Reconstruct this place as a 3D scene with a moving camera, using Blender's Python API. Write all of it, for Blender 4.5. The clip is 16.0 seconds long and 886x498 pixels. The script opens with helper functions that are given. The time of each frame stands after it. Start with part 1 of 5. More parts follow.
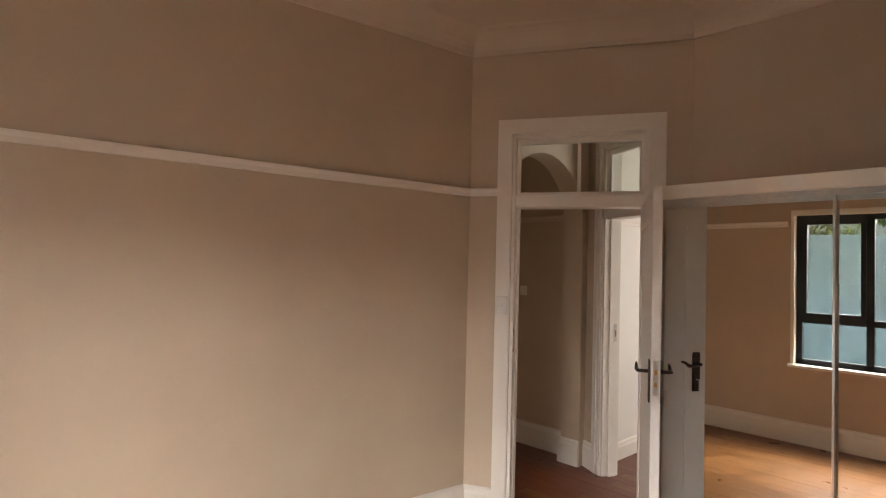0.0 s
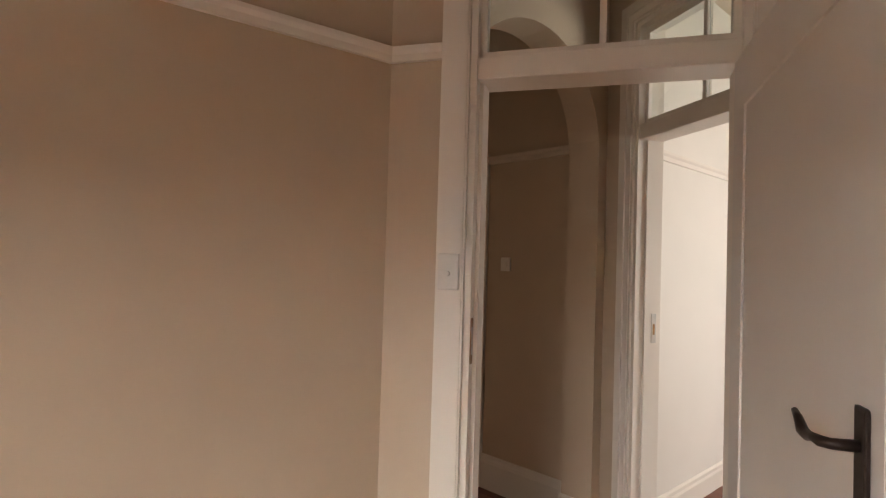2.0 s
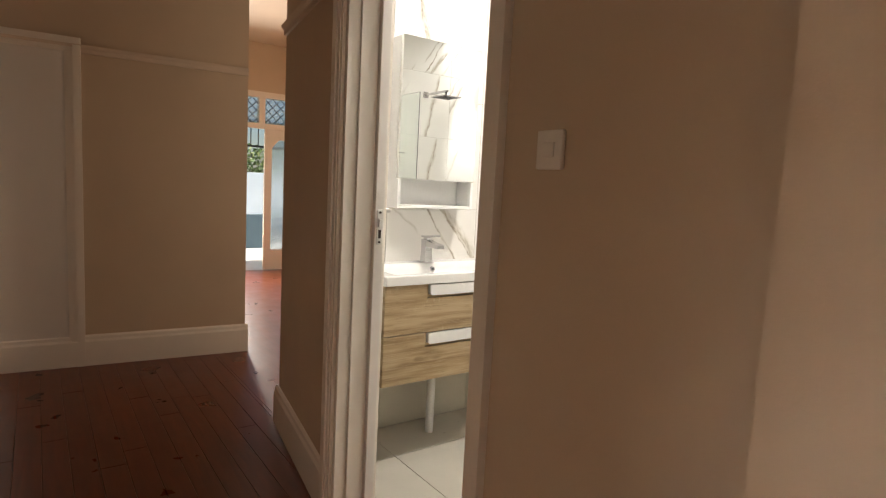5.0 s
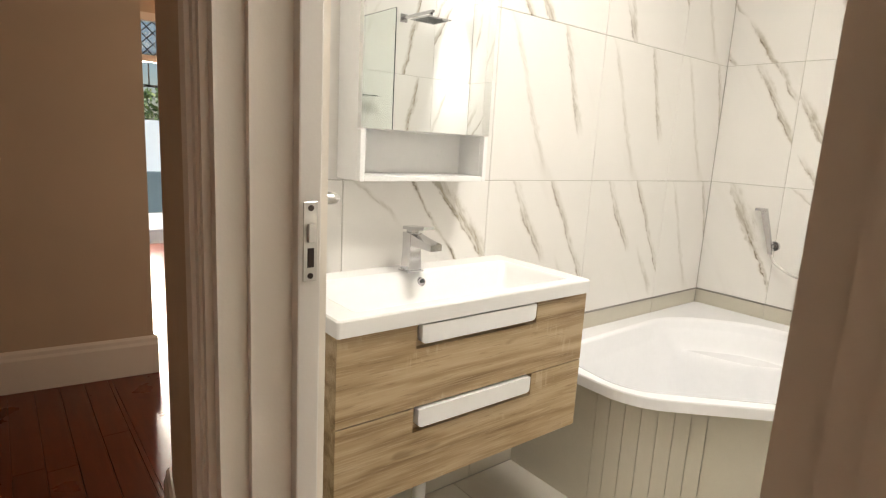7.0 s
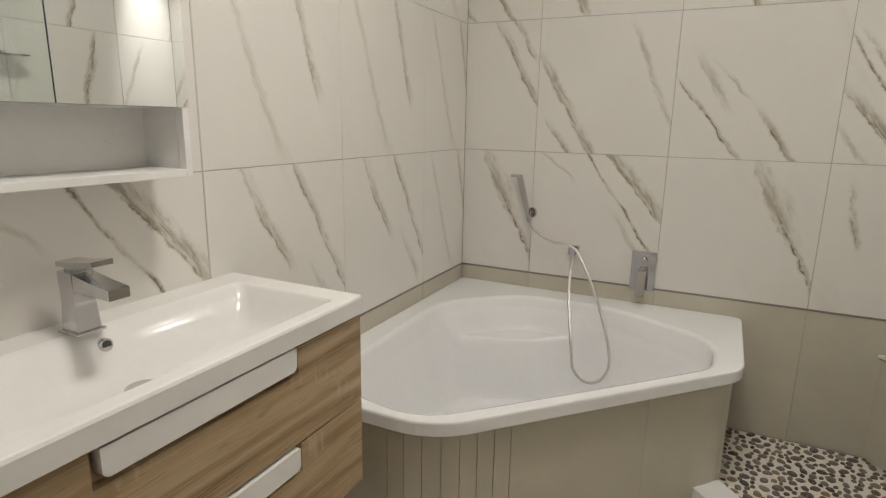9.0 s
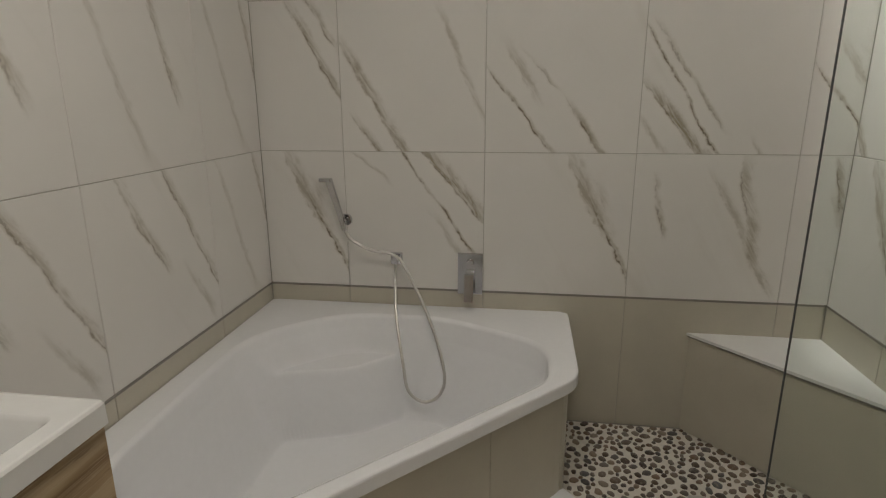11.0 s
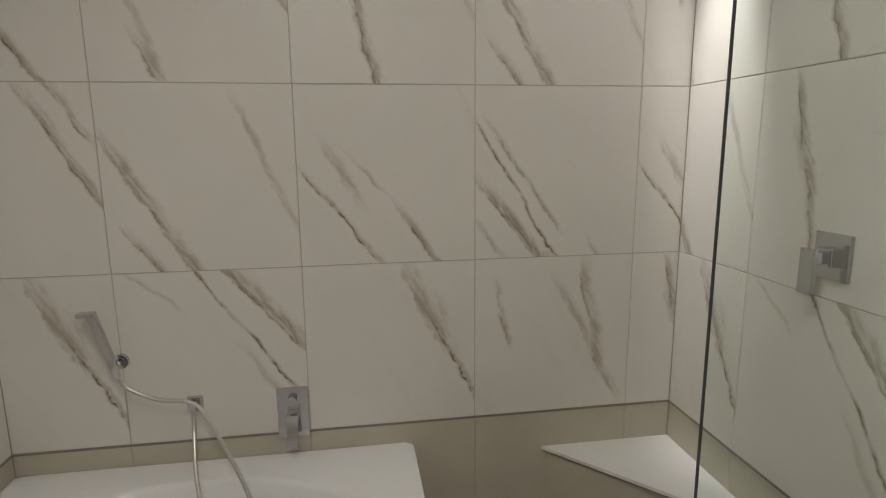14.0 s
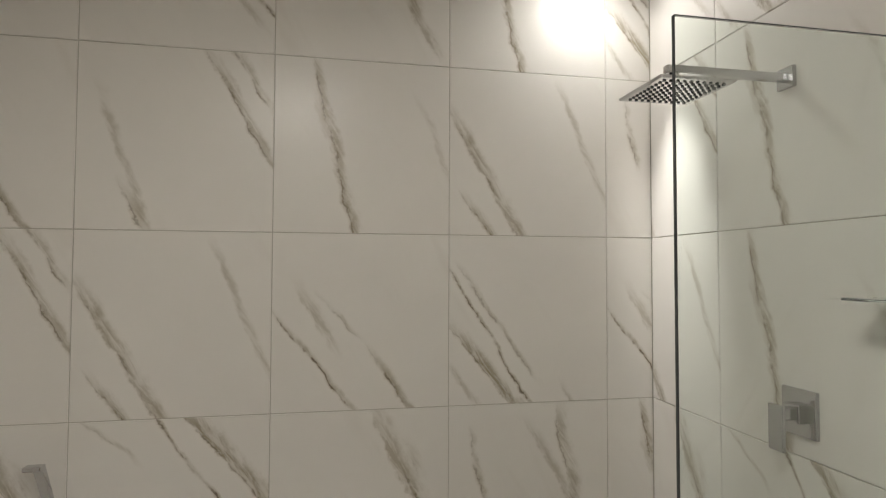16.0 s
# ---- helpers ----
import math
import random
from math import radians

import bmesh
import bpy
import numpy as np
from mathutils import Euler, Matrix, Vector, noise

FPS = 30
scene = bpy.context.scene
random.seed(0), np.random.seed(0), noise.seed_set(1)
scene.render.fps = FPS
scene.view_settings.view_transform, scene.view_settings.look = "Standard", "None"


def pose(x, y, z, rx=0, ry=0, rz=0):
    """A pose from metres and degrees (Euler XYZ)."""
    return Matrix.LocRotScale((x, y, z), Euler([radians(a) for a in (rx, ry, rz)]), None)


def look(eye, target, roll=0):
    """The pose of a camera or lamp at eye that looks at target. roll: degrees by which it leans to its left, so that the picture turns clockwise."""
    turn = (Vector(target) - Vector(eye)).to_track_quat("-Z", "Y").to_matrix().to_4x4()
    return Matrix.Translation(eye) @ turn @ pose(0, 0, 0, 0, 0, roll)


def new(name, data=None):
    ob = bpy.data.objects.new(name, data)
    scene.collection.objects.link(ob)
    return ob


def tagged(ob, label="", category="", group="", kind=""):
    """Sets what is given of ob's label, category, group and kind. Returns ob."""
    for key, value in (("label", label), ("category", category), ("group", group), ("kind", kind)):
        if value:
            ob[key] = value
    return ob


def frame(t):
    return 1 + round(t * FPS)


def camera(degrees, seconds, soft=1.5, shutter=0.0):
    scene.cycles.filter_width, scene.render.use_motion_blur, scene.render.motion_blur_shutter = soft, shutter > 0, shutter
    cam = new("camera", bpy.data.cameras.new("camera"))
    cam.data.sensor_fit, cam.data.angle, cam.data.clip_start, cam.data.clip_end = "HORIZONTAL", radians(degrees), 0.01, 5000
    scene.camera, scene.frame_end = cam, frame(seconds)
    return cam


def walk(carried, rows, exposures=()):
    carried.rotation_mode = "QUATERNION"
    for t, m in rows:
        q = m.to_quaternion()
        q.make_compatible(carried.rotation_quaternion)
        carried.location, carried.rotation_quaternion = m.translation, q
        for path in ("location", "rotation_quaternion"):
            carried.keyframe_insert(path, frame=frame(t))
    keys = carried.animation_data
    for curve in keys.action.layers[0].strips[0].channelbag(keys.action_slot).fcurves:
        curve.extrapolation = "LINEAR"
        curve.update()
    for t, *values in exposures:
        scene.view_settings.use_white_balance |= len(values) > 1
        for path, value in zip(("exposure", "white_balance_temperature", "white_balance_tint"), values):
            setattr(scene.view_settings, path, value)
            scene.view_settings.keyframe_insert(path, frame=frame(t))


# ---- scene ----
cam = camera(76.0, 16.0, 1.2)
PATH = [
    (0, (-7.041, -4.675, 1.638), (-5.667, -3.223, 1.693), 1.4),
    (0.5, (-6.692, -4.388, 1.564), (-5.305, -2.948, 1.625), 1.2),
    (1, (-6.308, -4.115, 1.516), (-4.917, -2.679, 1.571), 1.5),
    (1.5, (-5.906, -3.852, 1.448), (-4.517, -2.413, 1.501), 1.7),
    (2, (-5.537, -3.608, 1.414), (-4.157, -2.161, 1.462), 1.7),
    (2.5, (-5.187, -3.422, 1.4), (-3.872, -1.916, 1.418), 2.2),
    (3, (-4.846, -3.209, 1.375), (-3.572, -1.667, 1.351), 2.6),
    (3.5, (-4.506, -2.989, 1.346), (-3.259, -1.427, 1.282), 3.1),
    (4, (-4.19, -2.749, 1.325), (-2.982, -1.159, 1.206), 3.0),
    (4.2, (-4.092, -2.647, 1.319), (-2.9, -1.047, 1.187), 3.1),
    (6.3, (-3.272, -1.502, 1.331), (-2.128, 0.104, 0.997), 3.4),
    (6.5, (-3.223, -1.407, 1.324), (-2.065, 0.187, 0.982), 3.1),
    (6.8, (-3.127, -1.264, 1.331), (-1.939, 0.304, 0.969), 3.4),
    (7, (-3.068, -1.172, 1.330), (-1.843, 0.365, 0.959), 3.2),
    (7.5, (-2.977, -1.06, 1.325), (-1.6, 0.336, 0.932), 2.9),
    (8, (-2.858, -0.959, 1.316), (-1.312, 0.239, 0.898), 2.3),
    (8.5, (-2.756, -0.878, 1.317), (-1.084, 0.132, 0.885), 1.7),
    (9, (-2.677, -0.824, 1.337), (-0.924, 0.032, 0.896), 1.0),
    (9.5, (-2.598, -0.767, 1.342), (-0.778, -0.079, 0.881), 0.8),
    (10, (-2.519, -0.741, 1.347), (-0.647, -0.223, 0.868), 0.4),
    (12.5, (-2.073, -0.809, 1.546), (-0.146, -0.794, 1.013), -0.5),
    (13, (-1.993, -0.803, 1.571), (-0.065, -0.901, 1.049), -0.5),
    (13.5, (-1.946, -0.799, 1.593), (-0.013, -1.008, 1.124), -0.6),
    (14, (-1.933, -0.781, 1.604), (0.01, -1.087, 1.241), -0.5),
    (14.5, (-1.934, -0.775, 1.624), (0.019, -1.13, 1.382), -0.5),
    (15, (-1.936, -0.796, 1.638), (0.026, -1.165, 1.511), -0.3),
    (15.5, (-1.944, -0.796, 1.659), (0.019, -1.181, 1.631), -0.0),
    (16, (-1.959, -0.796, 1.678), (0.003, -1.179, 1.75), 0.2),
]
EXPOSURES = [(0, 0.42), (1.5, 0.48), (2.5, 0.68), (3, 0.86), (3.5, 1.12), (4, 1.24), (6.5, 1.46), (7, 1.36), (7.5, 1.1), (8, 0.92), (8.5, 0.68), (9, 0.42), (9.5, 0.17), (10.2, -0.1), (12.5, -0.48), (13.5, -0.38), (14.5, -0.06), (16, -0.02)]
walk(cam, [(t, look(eye, target, roll)) for t, eye, target, roll in PATH], EXPOSURES)

# ---------------- light ----------------
END = -7.93                      # bedroom window wall
CEILB = 2.78                     # bathroom ceiling
world = bpy.data.worlds.new("sky")
scene.world = world
world.use_nodes = True
wn = world.node_tree.nodes
sky = wn.new("ShaderNodeTexSky")
sky.sky_type = 'NISHITA'
sky.sun_disc = False
sky.sun_elevation, sky.sun_rotation = radians(52), radians(250)
world.node_tree.links.new(sky.outputs[0], wn["Background"].inputs[0])
wn["Background"].inputs[1].default_value = 0.035


def sun_lamp():
    d = bpy.data.lights.new("sun", "SUN")
    d.energy, d.angle, d.color = 3.6, radians(0.5), (1.0, 0.95, 0.86)
    ob = new("sun", d)
    ob.matrix_world = look((0, 0, 0), (0.75, 0.3, -1.0))
    return ob


def window_light(name, eye, target, w, h, power, color, spread=180):
    d = bpy.data.lights.new(name, "AREA")
    d.shape, d.size, d.size_y, d.energy, d.color = "RECTANGLE", w, h, power, color
    ob = new(name, d)
    ob.matrix_world = look(eye, target)
    d.spread = math.radians(spread)
    return ob


sun_lamp()
window_light("bedroom_sky_light", (END - 1.1, -3.9, 3.10), (END + 2.6, -3.1, 0.75), 2.8, 1.8, 820, (1.0, 0.965, 0.945))
# soft overhead fill for the bathroom, an added source out of view
window_light("bath_fill_light", (-1.75, -0.60, CEILB - 0.056), (-1.75, -0.60, 0), 0.40, 0.40, 15.2, (1.0, 0.95, 0.87))
window_light("downlight_glow", (-0.18, -1.70, CEILB - 0.012), (-0.18, -1.71, 0), 0.07, 0.07, 2.6, (1.0, 0.97, 0.92), 170)
spot = bpy.data.lights.new("downlight_beam", "SPOT")      # the tilted beam of the same downlight
spot.energy, spot.color, spot.spot_size, spot.spot_blend, spot.shadow_soft_size = 95, (1.0, 0.97, 0.92), radians(29), 1.0, 0.03
new("downlight_beam", spot).matrix_world = look((-0.18, -1.70, CEILB - 0.014), (-0.17, -1.985, 1.76))
window_light("study_window_light", (-1.3, -4.70, 1.5), (-1.6, -2.1, 1.2), 1.3, 1.3, 36, (1.0, 0.965, 0.92))
window_light("entrance_light", (-1.80, 6.12, 1.25), (-2.1, 2.0, 0.9), 0.34, 1.5, 60, (1.0, 0.89, 0.76), 140)

# ---------------- materials ----------------


class Nodes:
    """A small writer of node trees."""

    def __init__(self, name):
        self.mat = bpy.data.materials.new(name)
        self.mat.use_nodes = True
        self.tree = self.mat.node_tree
        self.bsdf = self.tree.nodes["Principled BSDF"]

    def node(self, kind, **values):
        n = self.tree.nodes.new(kind)
        for k, v in values.items():
            n.inputs[k.replace("_", " ")].default_value = v
        return n

    def link(self, a, b):
        self.tree.links.new(a, b)

    def put(self, socket, value):
        if isinstance(value, (int, float)):
            socket.default_value = value
        else:
            self.link(value, socket)

    def math(self, op, a, b=0.0, c=0.0):
        n = self.tree.nodes.new("ShaderNodeMath")
        n.operation = op
        for s, v in zip(n.inputs, (a, b, c)):
            self.put(s, v)
        return n.outputs[0]

    def ramp(self, fac, stops):
        n = self.tree.nodes.new("ShaderNodeValToRGB")
        e = n.color_ramp.elements
        while len(e) < len(stops):
            e.new(0.5)
        for el, (p, c) in zip(e, stops):
            el.position, el.color = p, (*c, 1)
        self.put(n.inputs[0], fac)
        return n.outputs[0]

    def span(self, v, a, b):
        """0 at a, 1 at b, smooth."""
        n = self.tree.nodes.new("ShaderNodeMapRange")
        n.interpolation_type = "SMOOTHSTEP"
        self.put(n.inputs[0], v)
        n.inputs[1].default_value, n.inputs[2].default_value = a, b
        return n.outputs[0]

    def mix(self, fac, a, b, kind="MIX"):
        n = self.tree.nodes.new("ShaderNodeMix")
        n.data_type, n.blend_type = "RGBA", kind
        for s, v in ((n.inputs[0], fac), (n.inputs[6], a), (n.inputs[7], b)):
            if isinstance(v, tuple):
                s.default_value = (*v, 1)
            else:
                self.put(s, v)
        return n.outputs[2]

    def coords(self, scale=(1, 1, 1), kind="Object"):
        tc = self.tree.nodes.new("ShaderNodeTexCoord")
        m = self.tree.nodes.new("ShaderNodeMapping")
        m.inputs["Scale"].default_value = scale
        self.link(tc.outputs[kind], m.inputs[0])
        return m.outputs[0]

    def world_coords(self, scale=(1, 1, 1)):
        g = self.tree.nodes.new("ShaderNodeNewGeometry")
        m = self.tree.nodes.new("ShaderNodeMapping")
        m.inputs["Scale"].default_value = scale
        self.link(g.outputs["Position"], m.inputs[0])
        return m.outputs[0]

    def noise(self, vec, scale, detail=4.0, rough=0.55, dist=0.0):
        n = self.node("ShaderNodeTexNoise", Scale=scale, Detail=detail, Roughness=rough, Distortion=dist)
        self.link(vec, n.inputs["Vector"])
        return n.outputs[0]

    def bump(self, height, strength, distance=0.01):
        n = self.node("ShaderNodeBump", Strength=strength, Distance=distance)
        self.link(height, n.inputs["Height"])
        self.link(n.outputs[0], self.bsdf.inputs["Normal"])

    def done(self, color=None, rough=None, metal=None, spec=None):
        for key, v in (("Base Color", color), ("Roughness", rough), ("Metallic", metal), ("Specular IOR Level", spec)):
            if v is None:
                continue
            if isinstance(v, tuple):
                self.bsdf.inputs[key].default_value = (*v, 1)
            else:
                self.put(self.bsdf.inputs[key], v)
        return self.mat


def shade(c, k):
    return tuple(min(1.0, v * k) for v in c)


def paint(name, color, rough=0.6, vary=0.06, orange_peel=0.08):
    n = Nodes(name)
    v = n.world_coords()
    big = n.noise(v, 1.3, 3)
    fine = n.noise(v, 160, 2)
    col = n.ramp(big, [(0.3, shade(color, 1 - vary)), (0.7, shade(color, 1 + vary))])
    r = n.math("MULTIPLY_ADD", n.noise(v, 7, 3), 0.16, rough - 0.08)
    n.bump(fine, orange_peel, 0.004)
    return n.done(col, r)


def plain(name, color, rough=0.4, metal=0.0, grain=0.03, scale=40):
    n = Nodes(name)
    v = n.coords()
    f = n.noise(v, scale, 3)
    col = n.ramp(f, [(0.3, shade(color, 1 - grain)), (0.7, shade(color, 1 + grain))])
    r = n.math("MULTIPLY_ADD", n.noise(v, scale * 0.3, 2), 0.1, max(0.0, rough - 0.05)) if rough > 0 else 0.0
    return n.done(col, r, metal)


def oak(name):
    """Pale sawn oak, grain along local x, with darker cathedral figure."""
    n = Nodes(name)
    v = n.coords((0.5, 4.0, 4.0))
    warp = n.noise(v, 2.3, 3, 0.5, 0.4)
    sep = n.tree.nodes.new("ShaderNodeSeparateXYZ")
    n.link(n.coords(), sep.inputs[0])
    rings = n.math("SINE", n.math("ADD", n.math("MULTIPLY", sep.outputs[2], 95.0), n.math("MULTIPLY", warp, 20.0)))
    bands = n.noise(n.coords((0.7, 16.0, 16.0)), 2.0, 4, 0.6, 0.3)
    fine = n.noise(n.coords((6.0, 230.0, 230.0)), 1.2, 3, 0.6)
    f = n.math("ADD", n.math("MULTIPLY_ADD", rings, 0.085, 0.0), n.math("ADD", n.math("MULTIPLY", warp, 0.35), n.math("MULTIPLY", bands, 0.65)))
    col = n.ramp(f, [(0.30, (0.215, 0.135, 0.06)), (0.44, (0.36, 0.25, 0.13)), (0.55, (0.455, 0.335, 0.195)), (0.70, (0.53, 0.405, 0.25))])
    col = n.mix(n.math("MULTIPLY", n.span(fine, 0.48, 0.70), 0.5), col, (0.58, 0.46, 0.31))
    pores = n.span(n.noise(n.coords((11.0, 150.0, 150.0)), 1.0, 3, 0.6, 0.3), 0.58, 0.70)
    col = n.mix(n.math("MULTIPLY", pores, 0.5), col, (0.20, 0.125, 0.055))
    knots = n.span(n.noise(n.coords((3.0, 11.0, 11.0)), 1.5, 2, 0.5), 0.62, 0.72)
    col = n.mix(n.math("MULTIPLY", n.math("MULTIPLY", knots, n.math("MULTIPLY_ADD", rings, 0.4, 0.6)), 0.6), col, (0.17, 0.105, 0.045))
    # pale saw marks across the grain, in patches
    marks = n.math("MULTIPLY", n.span(n.noise(n.coords((75.0, 1.0, 9.0)), 1.0, 2, 0.5), 0.52, 0.64), n.span(n.noise(n.coords((5.0, 5.0, 12.0)), 1.0, 2, 0.5), 0.57, 0.68))
    col = n.mix(n.math("MULTIPLY", marks, 0.45), col, (0.60, 0.49, 0.34))
    n.bump(fine, 0.12, 0.002)
    return n.done(col, 0.5)


def floor_wood(name, base=(0.165, 0.035, 0.011)):
    n = Nodes(name)
    info = n.tree.nodes.new("ShaderNodeObjectInfo")
    v = n.world_coords((14.0, 1.2, 1.0))
    g = n.noise(v, 2.0, 5, 0.6, 0.6)
    big = n.noise(n.world_coords(), 1.7, 3)
    col = n.ramp(g, [(0.3, shade(base, 0.75)), (0.55, base), (0.75, shade(base, 1.25))])
    col = n.mix(n.math("MULTIPLY", info.outputs["Random"], 0.3), col, shade(base, 0.6))
    worn = n.span(n.math("ADD", big, n.math("MULTIPLY", n.noise(n.world_coords((9, 2, 1)), 3, 4), 0.35)), 0.92, 1.05)
    col = n.mix(worn, col, (0.22, 0.10, 0.05))
    r = n.math("MULTIPLY_ADD", n.noise(n.world_coords(), 5, 4), 0.22, 0.20)
    n.bump(n.noise(n.world_coords((6, 1.0, 1)), 9, 3), 0.05, 0.003)
    return n.done(col, r)


def marble(name, veins, base=(0.80, 0.775, 0.735)):
    """Polished porcelain with a marble print. Local x runs along the tile, z up.
    veins: (x at the top, lean, width of the cloudy band, its depth, depth of the dark thread, top, bottom)."""
    n = Nodes(name)
    tc = n.tree.nodes.new("ShaderNodeTexCoord")
    sep = n.tree.nodes.new("ShaderNodeSeparateXYZ")
    n.link(tc.outputs["Object"], sep.inputs[0])
    u, w = sep.outputs[0], sep.outputs[2]
    shift = n.tree.nodes.new("ShaderNodeMapping")
    shift.inputs["Location"].default_value = (len(name) * 1.7 + ord(name[-1]) * 0.73, 0, ord(name[-1]) * 0.31)
    n.link(tc.outputs["Object"], shift.inputs[0])
    obj = shift.outputs[0]
    wob = n.math("MULTIPLY_ADD", n.noise(obj, 4.5, 2, 0.5), 0.064, -0.032)
    kink = n.math("MULTIPLY_ADD", n.noise(obj, 17, 3, 0.6), 0.034, -0.017)
    jag = n.math("MULTIPLY_ADD", n.noise(obj, 75, 4, 0.75), 0.020, -0.010)
    bend = n.math("ADD", wob, kink)
    breaks = n.noise(obj, 11, 3, 0.6)
    beads = n.noise(obj, 55, 3, 0.65)
    fibre = n.noise(obj, 24, 5, 0.7)
    # grain drawn out along the veins
    st = n.tree.nodes.new("ShaderNodeMapping")
    st.vector_type = "TEXTURE"
    st.inputs["Rotation"].default_value = (0, radians(-32), 0)
    st.inputs["Scale"].default_value = (0.35, 1, 2.2)
    n.link(obj, st.inputs[0])
    drawn = n.noise(st.outputs[0], 16, 5, 0.7, 0.5)
    col = n.ramp(n.noise(obj, 3.2, 3), [(0.3, shade(base, 0.965)), (0.7, base)])
    mist = n.math("MULTIPLY", n.span(n.noise(st.outputs[0], 2.6, 3, 0.55), 0.56, 0.76), 0.16)
    col = n.mix(mist, col, (0.50, 0.45, 0.37))
    for x0, lean, wide, deep, dark, top, low in veins:
        line = n.math("SUBTRACT", u, n.math("MULTIPLY_ADD", w, -lean, x0 + 0.6 * lean))
        soft = n.math("ADD", line, bend)
        d = n.math("ADD", soft, jag)
        ends = n.math("MULTIPLY", n.span(w, low - 0.06, low + 0.05), n.math("SUBTRACT", 1.0, n.span(w, top - 0.12, top + 0.03)))
        # a cloudy band to one side of the thread, streaked along its length
        edge = n.math("ADD", soft, n.math("MULTIPLY", n.math("SUBTRACT", fibre, 0.5), wide * 0.9))
        band = n.math("MULTIPLY", n.span(edge, -0.010, 0.006), n.math("SUBTRACT", 1.0, n.span(edge, wide * 0.25, wide * 1.2)))
        band = n.math("MULTIPLY", n.math("MULTIPLY", band, ends), n.math("MULTIPLY_ADD", n.span(drawn, 0.36, 0.62), 0.75, 0.25))
        col = n.mix(n.math("MULTIPLY", band, min(1.0, deep * 1.25)), col, (0.31, 0.262, 0.175))
        if dark > 0:
            keep = n.math("MULTIPLY", ends, n.math("MULTIPLY_ADD", n.span(breaks, 0.41, 0.56), 0.92, 0.08))
            room = n.math("MULTIPLY_ADD", n.span(beads, 0.34, 0.62), 0.0060, 0.0006)
            thread = n.math("SUBTRACT", 1.0, n.span(n.math("DIVIDE", n.math("ABSOLUTE", d), room), 0.35, 1.0))
            halo = n.math("SUBTRACT", 1.0, n.span(n.math("ABSOLUTE", d), 0.001, 0.014))
            col = n.mix(n.math("MULTIPLY", n.math("MULTIPLY", halo, keep), dark * 0.5), col, (0.33, 0.27, 0.17))
            col = n.mix(n.math("MULTIPLY", n.math("MULTIPLY", thread, keep), dark * 0.85), col, (0.135, 0.10, 0.062))
    return n.done(col, n.math("MULTIPLY_ADD", n.noise(obj, 5, 3), 0.10, 0.25), 0.0, 0.5)


def porcelain_plain(name, base, rough=0.35):
    n = Nodes(name)
    v = n.world_coords()
    col = n.ramp(n.noise(v, 4, 4), [(0.3, shade(base, 0.95)), (0.7, shade(base, 1.04))])
    col = n.mix(n.math("MULTIPLY", n.span(n.noise(v, 120, 2), 0.55, 0.7), 0.12), col, shade(base, 0.8))
    return n.done(col, n.math("MULTIPLY_ADD", n.noise(v, 12, 3), 0.12, rough - 0.06))


def pebble_mat(name):
    n = Nodes(name)
    info = n.tree.nodes.new("ShaderNodeObjectInfo")
    geo = n.tree.nodes.new("ShaderNodeNewGeometry")
    pick = n.math("FRACT", n.math("ADD", info.outputs["Random"], geo.outputs["Random Per Island"]))
    col = n.ramp(pick, [(0.0, (0.055, 0.042, 0.034)), (0.2, (0.12, 0.08, 0.052)), (0.38, (0.21, 0.165, 0.125)), (0.52, (0.075, 0.07, 0.066)), (0.66, (0.20, 0.125, 0.075)), (0.8, (0.31, 0.25, 0.18)), (0.9, (0.13, 0.125, 0.12)), (1.0, (0.16, 0.105, 0.07))])
    f = n.noise(n.world_coords(), 70, 4)
    col = n.mix(n.span(f, 0.5, 0.75), col, (0.30, 0.25, 0.20))
    return n.done(col, 0.38)


def glass(name, tint=(0.93, 0.97, 0.95), rough=0.0):
    n = Nodes(name)
    n.bsdf.inputs["Transmission Weight"].default_value = 1.0
    n.bsdf.inputs["IOR"].default_value = 1.45
    return n.done(tint, rough)


def textured_glass(name):
    n = Nodes(name)
    n.bsdf.inputs["Transmission Weight"].default_value = 1.0
    n.bump(n.noise(n.coords(), 55, 3), 0.7, 0.01)
    return n.done((0.92, 0.95, 0.96), 0.12)


def leaf_mat(name):
    n = Nodes(name)
    geo = n.tree.nodes.new("ShaderNodeNewGeometry")
    col = n.ramp(geo.outputs["Random Per Island"], [(0.0, (0.05, 0.09, 0.03)), (0.6, (0.11, 0.16, 0.05)), (1.0, (0.20, 0.22, 0.09))])
    return n.done(col, 0.55)


WALL = (0.58, 0.455, 0.332)
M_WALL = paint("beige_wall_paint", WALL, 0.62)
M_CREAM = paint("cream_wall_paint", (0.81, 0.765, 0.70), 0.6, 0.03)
M_TRIM = paint("white_gloss_paint", (0.83, 0.77, 0.69), 0.34, 0.03, 0.05)
M_CEIL = paint("ceiling_paint", (0.66, 0.55, 0.44), 0.7)
M_DOORW = paint("door_gloss_paint", (0.76, 0.72, 0.67), 0.32, 0.03, 0.05)
M_BATHCEIL = paint("white_ceiling_paint", (0.80, 0.79, 0.76), 0.6, 0.02)
M_FLOOR = floor_wood("red_stained_floorboards", (0.15, 0.031, 0.010))
M_FLOORB = floor_wood("golden_brown_floorboards", (0.20, 0.084, 0.026))
M_GAP = plain("floor_gap", (0.06, 0.02, 0.01), 0.8)
M_OAK = oak("pale_oak_veneer")
M_WHITE = plain("white_ceramic", (0.83, 0.82, 0.80), 0.12, 0, 0.01)
M_ACRYL = plain("white_acrylic", (0.88, 0.88, 0.89), 0.14, 0, 0.01)
M_LACQ = plain("white_lacquer", (0.84, 0.835, 0.82), 0.3, 0, 0.012)
